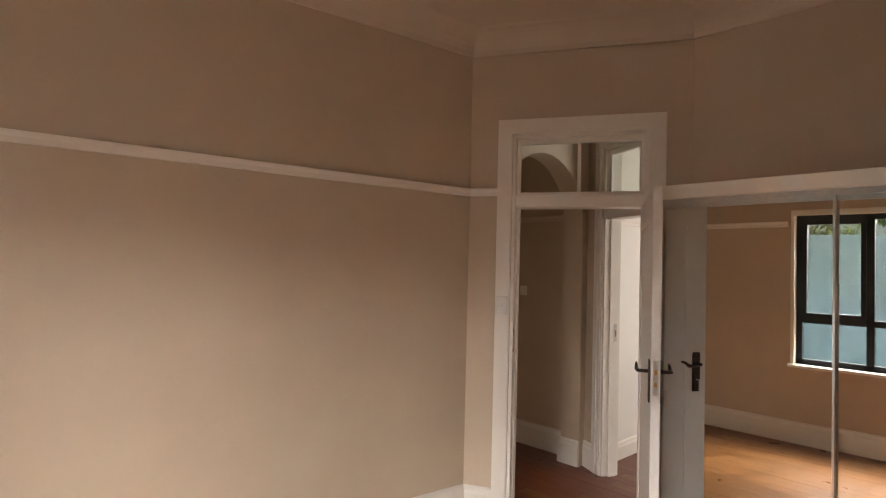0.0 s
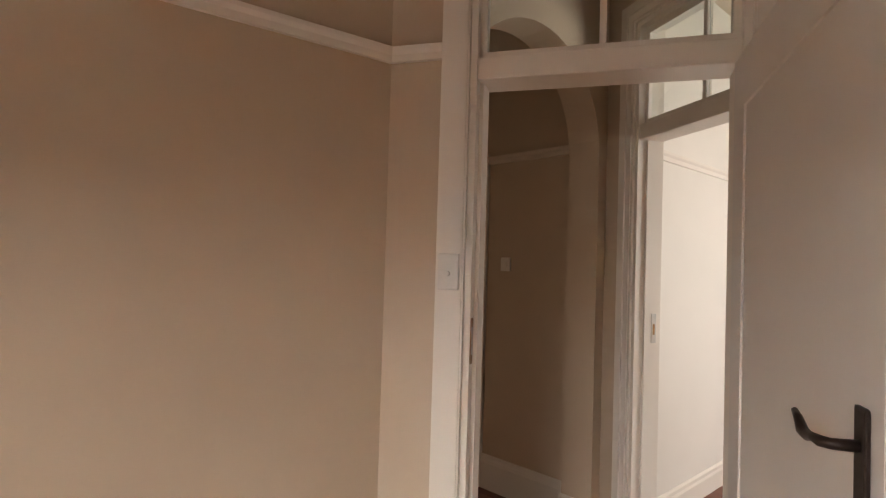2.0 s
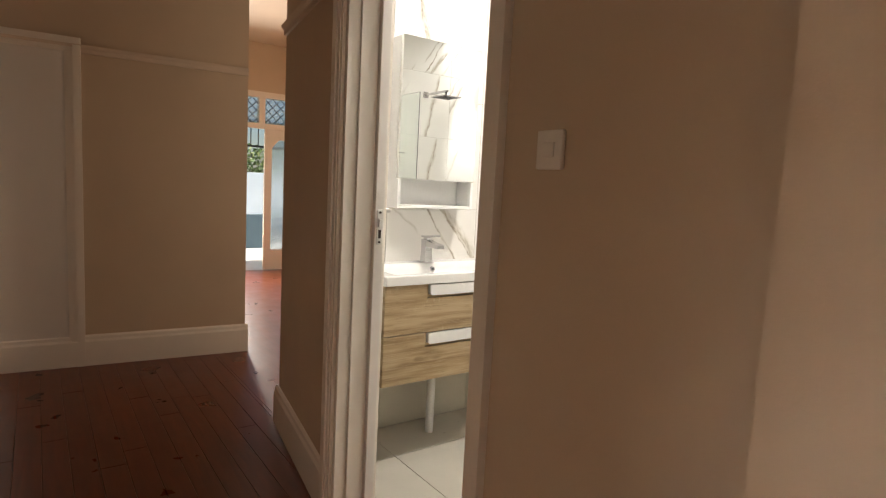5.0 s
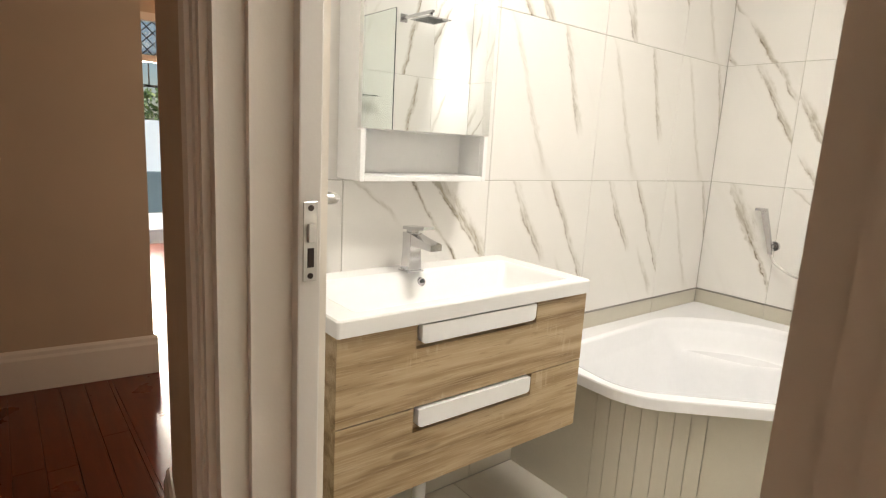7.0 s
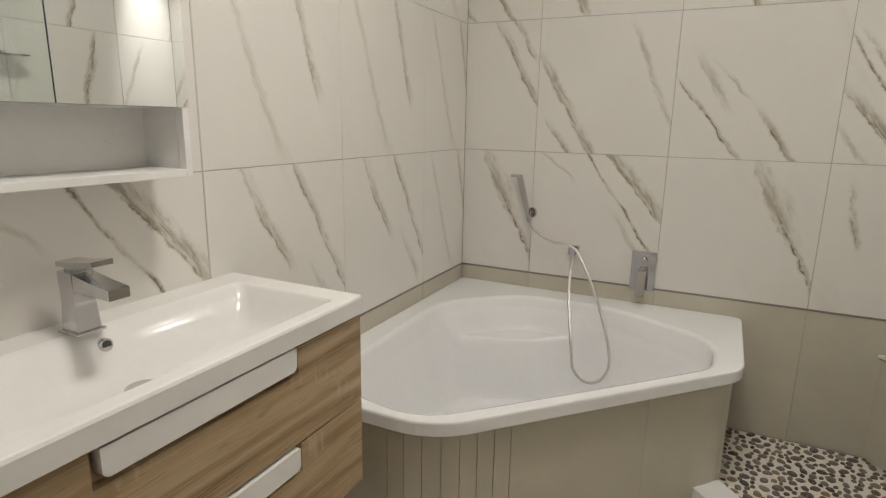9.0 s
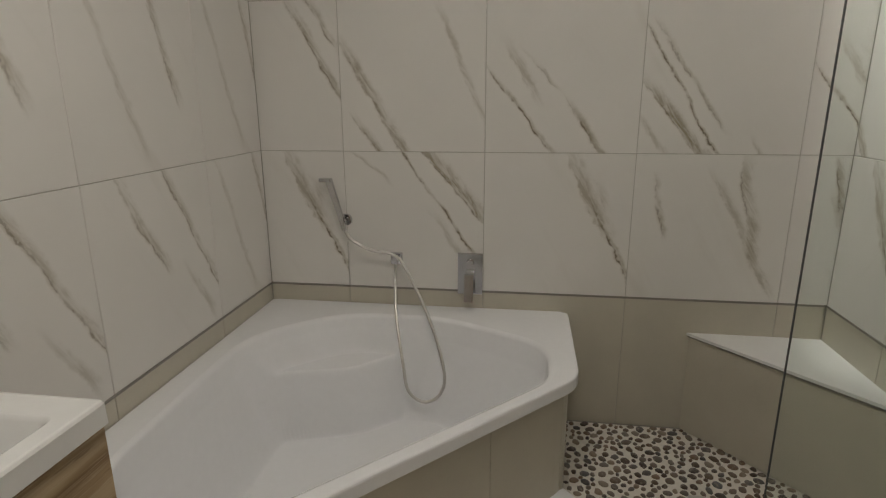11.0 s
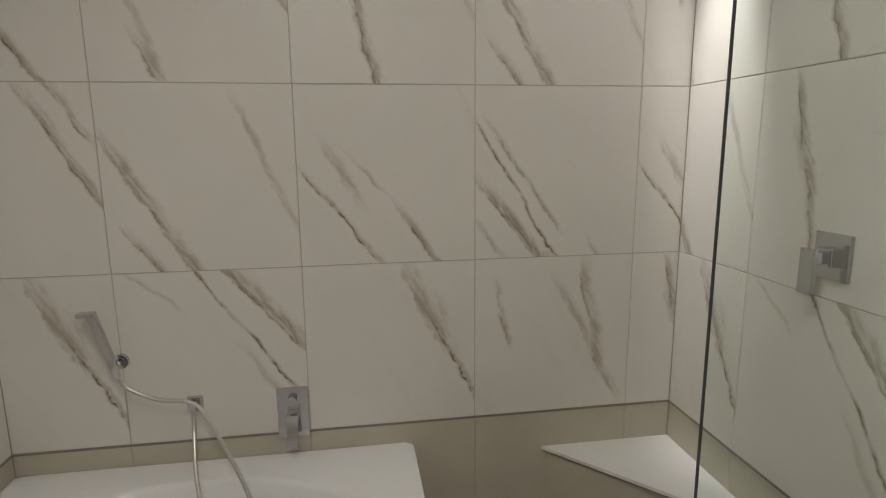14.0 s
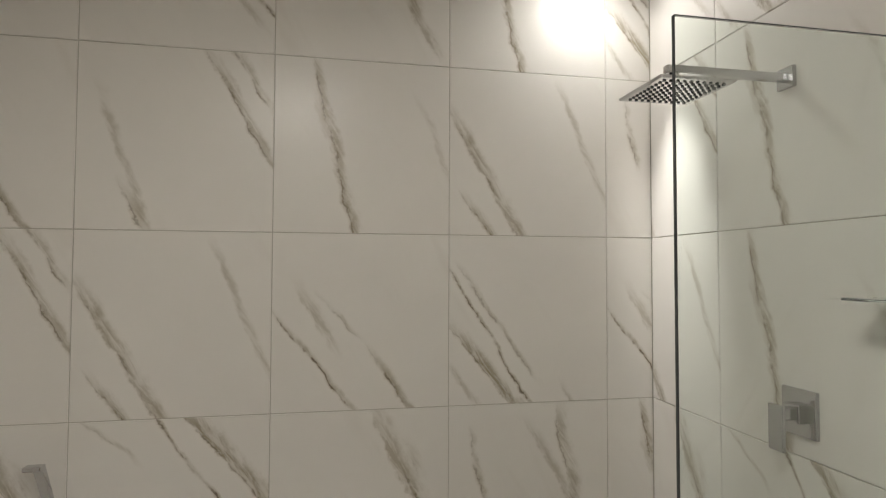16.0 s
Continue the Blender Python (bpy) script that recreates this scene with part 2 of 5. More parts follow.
M_CHROME = plain("chrome", (0.60, 0.60, 0.61), 0.10, 1.0, 0.02)
M_STEEL = plain("satin_steel", (0.62, 0.60, 0.57), 0.30, 1.0, 0.06)
M_BRASS = plain("brass", (0.60, 0.36, 0.12), 0.3, 1.0, 0.06)
M_OLDBRASS = plain("tarnished_brass", (0.30, 0.17, 0.075), 0.35, 1.0, 0.2)
M_BRONZE = plain("dark_bronze", (0.055, 0.04, 0.035), 0.38, 0.7, 0.15)
M_BLACK = plain("black_aluminium", (0.012, 0.013, 0.016), 0.4, 0.0, 0.08)
M_MIRROR = plain("mirror_silver", (0.86, 0.88, 0.87), 0.0, 1.0, 0.0)
M_GLASS = glass("clear_glass")
M_SCREEN = glass("green_glass", (0.93, 0.985, 0.96))
M_TEXGLASS = textured_glass("textured_glass")
M_BEIGE = porcelain_plain("beige_porcelain", (0.58, 0.54, 0.45))
M_FTILE = porcelain_plain("cream_floor_tile", (0.56, 0.52, 0.45), 0.3)
M_GROUT = plain("tile_grout", (0.46, 0.43, 0.38), 0.85)
M_LGROUT = plain("pebble_grout", (0.74, 0.70, 0.63), 0.8, 0, 0.06)
M_PEBBLE = pebble_mat("river_pebbles")
M_EDGE = plain("grey_tile_trim", (0.26, 0.24, 0.21), 0.4, 0.0, 0.05)
M_SWITCH = plain("switch_plastic", (0.76, 0.72, 0.66), 0.35)
M_DARKBLUE = paint("dark_blue_grey_render", (0.068, 0.122, 0.168), 0.8, 0.12, 0.6)
M_BLUEWALL = paint("blue_grey_render", (0.075, 0.115, 0.14), 0.8, 0.12, 0.6)
M_PORCH = paint("pale_porch_tiles", (0.62, 0.60, 0.57), 0.5, 0.08)
M_LEAF = leaf_mat("hedge_leaves")
M_GROUND = paint("garden_soil_grass", (0.16, 0.17, 0.09), 0.9, 0.3, 0.5)
M_LEAD = plain("lead_came", (0.03, 0.03, 0.03), 0.6)
M_BLACKRUB = plain("dark_edge", (0.04, 0.045, 0.045), 0.4)
M_GARDENWALL = paint("pale_blue_render", (0.60, 0.68, 0.74), 0.8, 0.06, 0.3)
M_WALLEXT = paint("outside_render", (0.62, 0.60, 0.55), 0.8, 0.1, 0.4)
M_FROST = plain("frosted_lamp_glass", (0.72, 0.70, 0.66), 0.2)

# prints of the marble tiles
PRINTS = [
    marble("marble_a", [(-0.10, 0.60, 0.045, 0.62, 0.55, 0.46, -0.05), (-0.32, 0.80, 0.035, 0.6, 0.9, 0.15, -0.05), (0.385, 0.44, 0.028, 0.42, 0.0, 0.58, 0.12)]),
    marble("marble_b", [(-0.205, 0.79, 0.022, 0.5, 1.0, 0.36, -0.05), (-0.016, 0.53, 0.040, 0.45, 0.0, 0.44, 0.22), (-0.03, 0.88, 0.020, 0.45, 0.6, 0.39, 0.28), (0.055, 0.67, 0.030, 0.6, 0.9, 0.21, -0.05)]),
    marble("marble_c", [(-0.072, 0.63, 0.012, 0.45, 1.0, 0.50, -0.05), (-0.045, 0.72, 0.020, 0.35, 0.4, 0.50, 0.10), (-0.29, 0.87, 0.060, 1.0, 0.65, 0.30, -0.05), (-0.36, 0.75, 0.030, 0.4, 0.0, 0.22, 0.0), (0.085, 0.62, 0.022, 0.5, 0.3, 0.07, -0.05)]),
    marble("marble_d", [(0.25, 0.72, 0.014, 0.5, 1.0, 0.66, 0.10), (0.345, 0.84, 0.065, 1.0, 0.75, 0.66, 0.24), (0.19, 0.70, 0.035, 0.32, 0.0, 0.36, 0.10), (0.04, 1.1, 0.022, 0.4, 0.3, 0.62, 0.49)]),
    marble("marble_e", [(0.32, 0.50, 0.065, 0.55, 0.0, 0.64, 0.28), (0.34, 0.50, 0.022, 0.55, 1.0, 0.42, 0.04), (0.40, 0.42, 0.03, 0.4, 0.5, 0.50, 0.40)]),
    marble("marble_f", [(0.066, 0.18, 0.022, 0.45, 0.55, 0.52, 0.28), (0.255, 0.52, 0.040, 0.42, 0.2, 0.54, 0.05), (0.395, 0.18, 0.045, 0.55, 0.45, 0.60, 0.18)]),
    marble("marble_g", [(0.13, 0.22, 0.030, 0.55, 0.7, 0.64, -0.05), (0.10, 0.26, 0.05, 0.28, 0.0, 0.50, 0.0), (0.42, 0.45, 0.025, 0.22, 0.0, 0.5, 0.1)]),
    marble("marble_h", [(0.385, 0.55, 0.035, 0.6, 0.7, 0.62, 0.20), (0.47, 0.65, 0.030, 0.55, 0.85, 0.64, 0.44), (0.0, 0.34, 0.028, 0.38, 0.0, 0.47, 0.0), (-0.1, 0.5, 0.03, 0.4, 0.6, 0.16, 0.0)]),
    marble("marble_i", [(0.12, 0.56, 0.040, 0.5, 0.55, 0.62, 0.30), (0.34, 0.56, 0.032, 0.45, 0.6, 0.64, 0.12), (0.22, 0.56, 0.04, 0.35, 0.0, 0.28, 0.05)]),
    marble("marble_j", [(0.06, 0.38, 0.030, 0.30, 0.0, 0.62, 0.05), (0.34, 0.34, 0.030, 0.48, 0.4, 0.62, 0.22)]),
]

# ---------------- builders ----------------


def box(bm, x0, x1, y0, y1, z0, z1, bevel=0.0, seg=2, m=None):
    lo = [min(a, b) for a, b in ((x0, x1), (y0, y1), (z0, z1))]
    hi = [max(a, b) for a, b in ((x0, x1), (y0, y1), (z0, z1))]
    mat = Matrix.Translation([(a + b) / 2 for a, b in zip(lo, hi)]) @ Matrix.Diagonal([b - a for a, b in zip(lo, hi)] + [1])
    made = bmesh.ops.create_cube(bm, size=1.0, matrix=(m @ mat) if m else mat)
    if bevel:
        edges = {e for v in made["verts"] for e in v.link_edges}
        bmesh.ops.bevel(bm, geom=list(edges), offset=bevel, segments=seg, affect="EDGES", profile=0.6)
    return bm


def boxed(*args, **kw):
    return box(bmesh.new(), *args, **kw)


def tube(bm, pts, r, n=12, cap=True):
    """A tube of radius r (or a list of radii) through points."""
    pts = [Vector(p) for p in pts]
    rs = r if isinstance(r, (list, tuple)) else [r] * len(pts)
    rings, up = [], None
    for i, p in enumerate(pts):
        d = (pts[min(i + 1, len(pts) - 1)] - pts[max(i - 1, 0)]).normalized()
        if up is None:
            up = d.orthogonal().normalized()
        up = (up - d * up.dot(d)).normalized()
        side = d.cross(up)
        rings.append([bm.verts.new(p + rs[i] * (math.cos(a) * up + math.sin(a) * side)) for a in (2 * math.pi * k / n for k in range(n))])
    for a, b in zip(rings, rings[1:]):
        for k in range(n):
            f = bm.faces.new((a[k], a[(k + 1) % n], b[(k + 1) % n], b[k]))
            f.smooth = True
    if cap:
        bm.faces.new(rings[0][::-1])
        bm.faces.new(rings[-1])
    return bm


def loft(bm, loops, smooth=True, close_last=False, close_first=False):
    rows = [[bm.verts.new(p) for p in lp] for lp in loops]
    n = len(rows[0])
    for a, b in zip(rows, rows[1:]):
        for k in range(n):
            f = bm.faces.new((a[k], a[(k + 1) % n], b[(k + 1) % n], b[k]))
            f.smooth = smooth
    if close_last:
        bm.faces.new(rows[-1])
    if close_first:
        bm.faces.new(rows[0][::-1])
    return bm


def rounded(pts, radii, n=8):
    """A closed outline in plan with its corners rounded."""
    out = []
    for i, p in enumerate(pts):
        p = Vector(p)
        a, b = Vector(pts[i - 1]), Vector(pts[(i + 1) % len(pts)])
        r = radii[i] if isinstance(radii, (list, tuple)) else radii
        if r <= 0:
            out.append(p)
            continue
        da, db = (a - p).normalized(), (b - p).normalized()
        half = da.angle(db) / 2
        c = p + (da + db).normalized() * (r / math.sin(half))
        t0, t1 = p + da * r / math.tan(half), p + db * r / math.tan(half)
        v0, v1 = t0 - c, t1 - c
        ang = v0.angle(v1)
        sign = 1 if v0.x * v1.y - v0.y * v1.x > 0 else -1
        for k in range(n + 1):
            w = sign * ang * k / n
            out.append(c + Vector((v0.x * math.cos(w) - v0.y * math.sin(w), v0.x * math.sin(w) + v0.y * math.cos(w))))
    return out


def by_angle(outline, centre, n):
    """n points of an outline at even angles round a centre."""
    c, res = Vector(centre), []
    for k in range(n):
        a = 2 * math.pi * k / n
        d = Vector((math.cos(a), math.sin(a)))
        best = 0
        for i, p in enumerate(outline):
            q = outline[(i + 1) % len(outline)]
            e, o = q - p, p - c
            den = d.x * e.y - d.y * e.x
            if abs(den) < 1e-9:
                continue
            t = (o.x * e.y - o.y * e.x) / den
            s = (o.x * d.y - o.y * d.x) / den
            if t > 0 and -1e-6 <= s <= 1 + 1e-6:
                best = max(best, t)
        res.append(c + d * best)
    return res


def mesh_of(name, bm, mat, smooth_angle=None):
    bmesh.ops.recalc_face_normals(bm, faces=bm.faces)
    me = bpy.data.meshes.new(name)
    bm.to_mesh(me)
    bm.free()
    me.materials.append(mat)
    return me


def part(name, bm, mat, parent=None, label=""):
    ob = new(name, mesh_of(name, bm, mat))
    if parent is not None:
        ob.parent = parent
        ob.matrix_parent_inverse = parent.matrix_world.inverted()
    return tagged(ob, label)


def solid(name, bm, mat, label, category, kind="", group=""):
    return tagged(part(name, bm, mat), label, category, group, kind)


def base(name, at, label, category, group="", kind="", turn=0.0):
    ob = new(name)
    ob.empty_display_size = 0.1
    ob.matrix_world = pose(*at, 0, 0, turn)
    return tagged(ob, label, category, group, kind)


def wall_x(name, x0, x1, y0, y1, z0, z1, holes, mat, label):
    """A wall that runs along y, with openings (y0, y1, z0, z1) through it."""
    bm = bmesh.new()
    ys = sorted({y0, y1, *(h[0] for h in holes), *(h[1] for h in holes)})
    for a, b in zip(ys, ys[1:]):
        cut = [h for h in holes if h[0] <= a + 1e-6 and h[1] >= b - 1e-6]
        if not cut:
            box(bm, x0, x1, a, b, z0, z1)
        else:
            h = cut[0]
            if h[2] > z0:
                box(bm, x0, x1, a, b, z0, h[2])
            if h[3] < z1:
                box(bm, x0, x1, a, b, h[3], z1)
    return solid(name, bm, mat, label, "wall", "structure")


def wall_line(name, p, q, thick, z0, z1, holes, mat, label):
    """A wall whose face runs from p to q in plan, its thickness to the right of that way; holes as (along, along, z, z)."""
    p, q = Vector(p), Vector(q)
    ang = math.atan2(q.y - p.y, q.x - p.x)
    m = Matrix.Translation((p.x, p.y, 0)) @ Matrix.Rotation(ang, 4, "Z")
    bm, ln = bmesh.new(), (q - p).length
    xs = sorted({0.0, ln, *(h[0] for h in holes), *(h[1] for h in holes)})
    for a, b in zip(xs, xs[1:]):
        cut = [h for h in holes if h[0] <= a + 1e-6 and h[1] >= b - 1e-6]
        if not cut:
            box(bm, a, b, -thick, 0, z0, z1, m=m)
        else:
            h = cut[0]
            if h[2] > z0:
                box(bm, a, b, -thick, 0, z0, h[2], m=m)
            if h[3] < z1:
                box(bm, a, b, -thick, 0, h[3], z1, m=m)
    return solid(name, bm, mat, label, "wall", "structure"), m


def skirting(name, p, q, height=0.21, thick=0.022, mat=None, z=0.0):
    """A moulded skirting board along p to q, standing to the left of that way."""
    p, q = Vector(p), Vector(q)
    ln, ang = (q - p).length, math.atan2(q.y - p.y, q.x - p.x)
    m = Matrix.Translation((p.x, p.y, z)) @ Matrix.Rotation(ang, 4, "Z")
    prof = [(0, 0), (thick, 0), (thick, height - 0.045), (thick * 0.72, height - 0.03), (thick * 0.66, height - 0.012), (thick * 0.25, height), (0, height)]
    bm = bmesh.new()
    loft(bm, [[m @ Vector((x, a, b)) for a, b in prof] for x in (0, ln)], False, True, True)
    return solid(name, bm, mat or M_TRIM, "painted white moulded skirting board along the wall", "skirting board", "structure")


def picture_rail(name, p, q, z, mat=None):
    p, q = Vector(p), Vector(q)
    ln, ang = (q - p).length, math.atan2(q.y - p.y, q.x - p.x)
    m = Matrix.Translation((p.x, p.y, z)) @ Matrix.Rotation(ang, 4, "Z")
    prof = [(0, -0.05), (0.012, -0.048), (0.014, -0.025), (0.024, -0.012), (0.028, 0.0), (0.0, 0.004)]
    bm = bmesh.new()
    loft(bm, [[m @ Vector((x, a, b)) for a, b in prof] for x in (0, ln)], False, True, True)
    return solid(name, bm, mat or M_TRIM, "painted picture rail moulding on the wall", "picture rail", "structure")


# ---------------- plan ----------------
YV, YS = 0.37, -1.985            # vanity wall, shower wall
XH, XB = -2.81, -2.63            # hall side and bath side of the door wall
DY0, DY1 = -1.085, -0.30          # bathroom door opening
CEIL = 3.15
WARD = -4.34                     # wardrobe front
A = Vector((-4.342, -2.070))     # bedroom corner beside the door
dd = Vector((0.495, -0.869)).normalized()
nn = Vector((dd.y, -dd.x))       # out of the splayed wall, into the bedroom
SPLAY = 1.36
B = A + dd * SPLAY               # other end of the splayed door wall
LW = Vector((-8.05, -1.64))     # far end of the bedroom's long wall
# local frame of the splayed wall: x from A to B, y into the hall
MD = Matrix.Translation((A.x, A.y, 0)) @ Matrix.Rotation(math.atan2(dd.y, dd.x), 4, "Z")

# ---------------- structure ----------------
# bathroom shell (tiles are laid on it at the end)
wall_x("wall_bath_east", 0.003, 0.20, -2.11, 0.70, -0.05, CEIL, [], M_GROUT, "marble tiled bathroom wall behind the corner bath")
solid("wall_bath_north", boxed(XB - 0.003, 0.0025, YV + 0.003, 0.70, -0.05, CEIL), M_GROUT, "marble tiled bathroom wall behind the vanity", "wall", "structure")
solid("wall_bath_south", boxed(-2.85, 0.0025, -2.11, YS - 0.003, -0.05, CEIL), M_GROUT, "tiled shower wall shared with the next room", "wall", "structure")
wall_x("wall_hall_east", XH, XB - 0.003, YS - 0.003, -0.17, -0.05, CEIL, [(DY0 - 0.03, DY1 + 0.03, -0.05, 2.06)], M_WALL, "beige painted hall wall with the bathroom doorway")
HN = Vector((-2.675, 0.70))       # corner where the hall turns
solid("ceiling_bathroom", boxed(XB - 0.02, 0.013, YS - 0.013, YV + 0.013, CEILB, CEILB + 0.1), M_BATHCEIL, "plain white bathroom ceiling", "ceiling", "structure")
solid("subfloor_bathroom", boxed(XB - 0.1, 0.0115, YS - 0.01, YV + 0.01, -0.12, -0.010), M_GROUT, "grouted bed of the bathroom floor tiles", "floor", "structure")

# hall
wall_line("wall_hall_end", (-4.2, 2.275), (-2.45, 2.09), -0.17, -0.05, CEIL, [], M_WALL, "beige painted wall at the turn of the hall")
solid("wall_hall_west", boxed(-4.2, -4.02, -1.86, 2.15, -0.05, CEIL), M_WALL, "beige painted side wall of the hall", "wall", "structure")
solid("wall_passage_west", boxed(-2.62, -2.45, 2.262, 5.8, -0.05, CEIL), M_WALL, "beige painted side wall of the entrance passage", "wall", "structure")
solid("wall_passage_east", boxed(0.2, 0.38, 0.70, 5.8, -0.05, CEIL), M_WALL, "beige painted wall of the entrance hall", "wall", "structure")
bm = bmesh.new()
for x0, x1, z0, z1 in ((-2.62, -2.05, -0.05, CEIL), (-2.05, -0.42, 2.50, CEIL), (-0.42, 0.38, -0.05, CEIL)):
    box(bm, x0, x1, 5.8, 5.98, z0, z1)
solid("wall_entrance", bm, M_WALL, "beige painted wall round the front entrance", "wall", "structure")
solid("ceiling_hall", boxed(-4.6, 0.65, -3.6, 6.0, CEIL + 0.001, CEIL + 0.12), M_CEIL, "plain painted hall ceiling", "ceiling", "structure")

# arch across the hall
bm = bmesh.new()
ax, ar, az = -3.4725, 0.5175, 2.0
prof = [(ax + ar, 0.0)] + [(ax + ar * math.cos(a), az + ar * math.sin(a)) for a in (math.pi * k / 24 for k in range(25))] + [(ax - ar, 0.0)]
for (xa, za), (xb, zb) in zip(prof, prof[1:]):
    for ya in (-1.865,):
        v = [bm.verts.new(p) for p in ((xa, -1.865, za), (xb, -1.865, zb), (xb, -2.045, zb), (xa, -2.045, za))]
        bm.faces.new(v)
for y in (-1.865, -2.045):
    top = [(x, max(z, az)) for x, z in prof[1:-1]]
    for (xa, za), (xb, zb) in zip(top, top[1:]):
        bm.faces.new([bm.verts.new(p) for p in ((xa, y, za), (xb, y, zb), (xb, y, CEIL), (xa, y, CEIL))])
    for x0, x1 in ((ax + ar, XH + 0.01), (-4.30, ax - ar)):
        bm.faces.new([bm.verts.new(p) for p in ((x0, y, 0), (x1, y, 0), (x1, y, CEIL), (x0, y, CEIL))])
bmesh.ops.remove_doubles(bm, verts=bm.verts, dist=0.0005)
arch = solid("hall_arch", bm, M_WALL, "beige plastered round arch across the hall", "arch", "structure")

# the hall wall bends towards its corner
bm = bmesh.new()
loft(bm, [[(x, y, z) for x, y in ((XH, -0.17), (XB - 0.0035, -0.17), (XB - 0.0035, 0.699), (HN.x, 0.70))] for z in (-0.05, CEIL - 0.001)], False, True, True)
solid("wall_hall_bend", bm, M_WALL, "beige painted hall wall bending towards the entrance", "wall", "structure")

# bright room beyond the hall
S0, S1 = Vector((-2.88, -2.046)), Vector((-2.88, -2.046)) + Vector((-0.454, -0.891)) * 1.42
wall_line("wall_study_west", S1, S0, 0.14, -0.05, CEIL, [(1.42 - 1.07, 1.42 - 0.24, -0.05, 2.62)], M_WALL, "splayed beige hall wall with a doorway and fanlight")
solid("wall_study_back", boxed(-3.42, -3.30, -4.9, -3.30, -0.05, CEIL), M_WALL, "cream painted wall of the sunlit room", "wall", "structure")
solid("wall_study_north", boxed(-2.80, 0.5, -2.16, -2.115, -0.05, CEIL), M_CREAM, "cream painted wall of the sunlit room", "wall", "structure")
solid("wall_study_east", boxed(0.5, 0.65, -4.9, -2.1, -0.05, CEIL), M_CREAM, "cream painted wall of the sunlit room", "wall", "structure")
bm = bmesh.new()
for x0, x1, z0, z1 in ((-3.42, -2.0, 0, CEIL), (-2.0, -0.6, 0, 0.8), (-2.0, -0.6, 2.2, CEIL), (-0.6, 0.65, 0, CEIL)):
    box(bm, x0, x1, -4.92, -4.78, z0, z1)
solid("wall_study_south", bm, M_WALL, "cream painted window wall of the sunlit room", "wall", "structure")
solid("ceiling_study", boxed(-3.42, 0.65, -4.92, -3.6, CEIL - 0.1, CEIL - 0.001), M_BATHCEIL, "plain pale ceiling of the sunlit room", "ceiling", "structure")

# bedroom
wl, ml = wall_line("wall_bedroom_north", A, LW, 0.16, -0.05, CEIL, [], M_WALL, "long beige painted bedroom wall with a picture rail")
ws, ms = wall_line("wall_bedroom_door", B, A, 0.16, -0.05, CEIL, [(SPLAY - 1.125, SPLAY - 0.275, -0.05, 2.50)], M_WALL, "splayed beige bedroom wall with the doorway")
wall_x("wall_bedroom_west", END - 0.2, END, -6.4, -1.6, -0.05, CEIL, [(-4.55, -3.02, 0.76, 2.20)], M_WALL, "beige bedroom wall with the black window")
solid("wall_bedroom_south", boxed(END - 0.2, -3.0, -6.4, -6.2, -0.05, CEIL), M_WALL, "beige painted bedroom wall", "wall", "structure")
solid("wall_bedroom_east", boxed(B.x, -3.42, -6.2, B.y, -0.05, CEIL), M_WALL, "beige wall behind the wardrobe", "wall", "structure")
solid("ceiling_bedroom", boxed(END - 0.2, -3.42, -6.4, -1.5, CEIL - 0.002, CEIL + 0.1), M_CEIL, "cream painted bedroom ceiling", "ceiling", "structure")


def cornice(name, p, q):
    p, q = Vector(p), Vector(q)
    ln, ang = (q - p).length, math.atan2(q.y - p.y, q.x - p.x)
    m = Matrix.Translation((p.x, p.y, CEIL)) @ Matrix.Rotation(ang, 4, "Z")
    prof = [(0, -0.13), (0.012, -0.13)] + [(0.012 + 0.16 * (1 - math.cos(a)), -0.13 + 0.12 * math.sin(a)) for a in (math.pi / 2 * k / 6 for k in range(1, 7))] + [(0.19, -0.002), (0, -0.002)]
    bm = bmesh.new()
    loft(bm, [[m @ Vector((x, a, b)) for a, b in prof] for x in (-0.25, ln + 0.25)], False, True, True)
    return solid(name, bm, M_CEIL, "coved plaster cornice under the ceiling", "cornice", "structure")


cornice("cornice", A, LW)
cornice("cornice", B, A)
cornice("cornice", (B.x, -6.2), (B.x, B.y))
RAILZ = 2.142
picture_rail("picture_rail", A, LW, RAILZ)
picture_rail("picture_rail", A + dd * 0.188, A, RAILZ)
picture_rail("picture_rail", (END, -1.75), (END, -2.96), RAILZ)
picture_rail("picture_rail", (END, -4.6), (END, -6.2), RAILZ)
picture_rail("picture_rail", (XH, -0.214), HN, 2.09, M_CEIL)
picture_rail("picture_rail", (XH, -1.87), (XH, -1.171), 2.10, M_CEIL)
picture_rail("picture_rail", (-2.45, 2.09), (-4.02, 2.256), 2.10, M_CEIL)
picture_rail("picture_rail", (0.5, -2.16), (-2.86, -2.16), 2.07)
skirting("baseboard", A, LW)
skirting("baseboard", A + dd * 0.19, A)
skirting("baseboard", B, A + dd * 1.225)
skirting("baseboard", (END, -1.75), (END, -6.2))
skirting("baseboard", (XH, -1.865), (XH, -1.171))
skirting("baseboard", (XH, -0.214), (HN.x, HN.y + 0.02))
skirting("baseboard", (-2.43, 2.088), (-4.02, 2.256))
skirting("baseboard", (-2.45, 5.8), (-2.45, 2.13))
skirting("baseboard", (ax + ar, -2.045), (ax + ar, -1.865))
skirting("baseboard", (ax + ar - 0.02, -1.865), (XH, -1.865))
skirting("baseboard", S0 + Vector((-0.454, -0.891)) * 0.14, S0)
skirting("baseboard", (0.5, -2.16), (-2.86, -2.16), 0.15, 0.02)
skirting("baseboard", (-4.02, 2.15), (-4.02, -1.86))

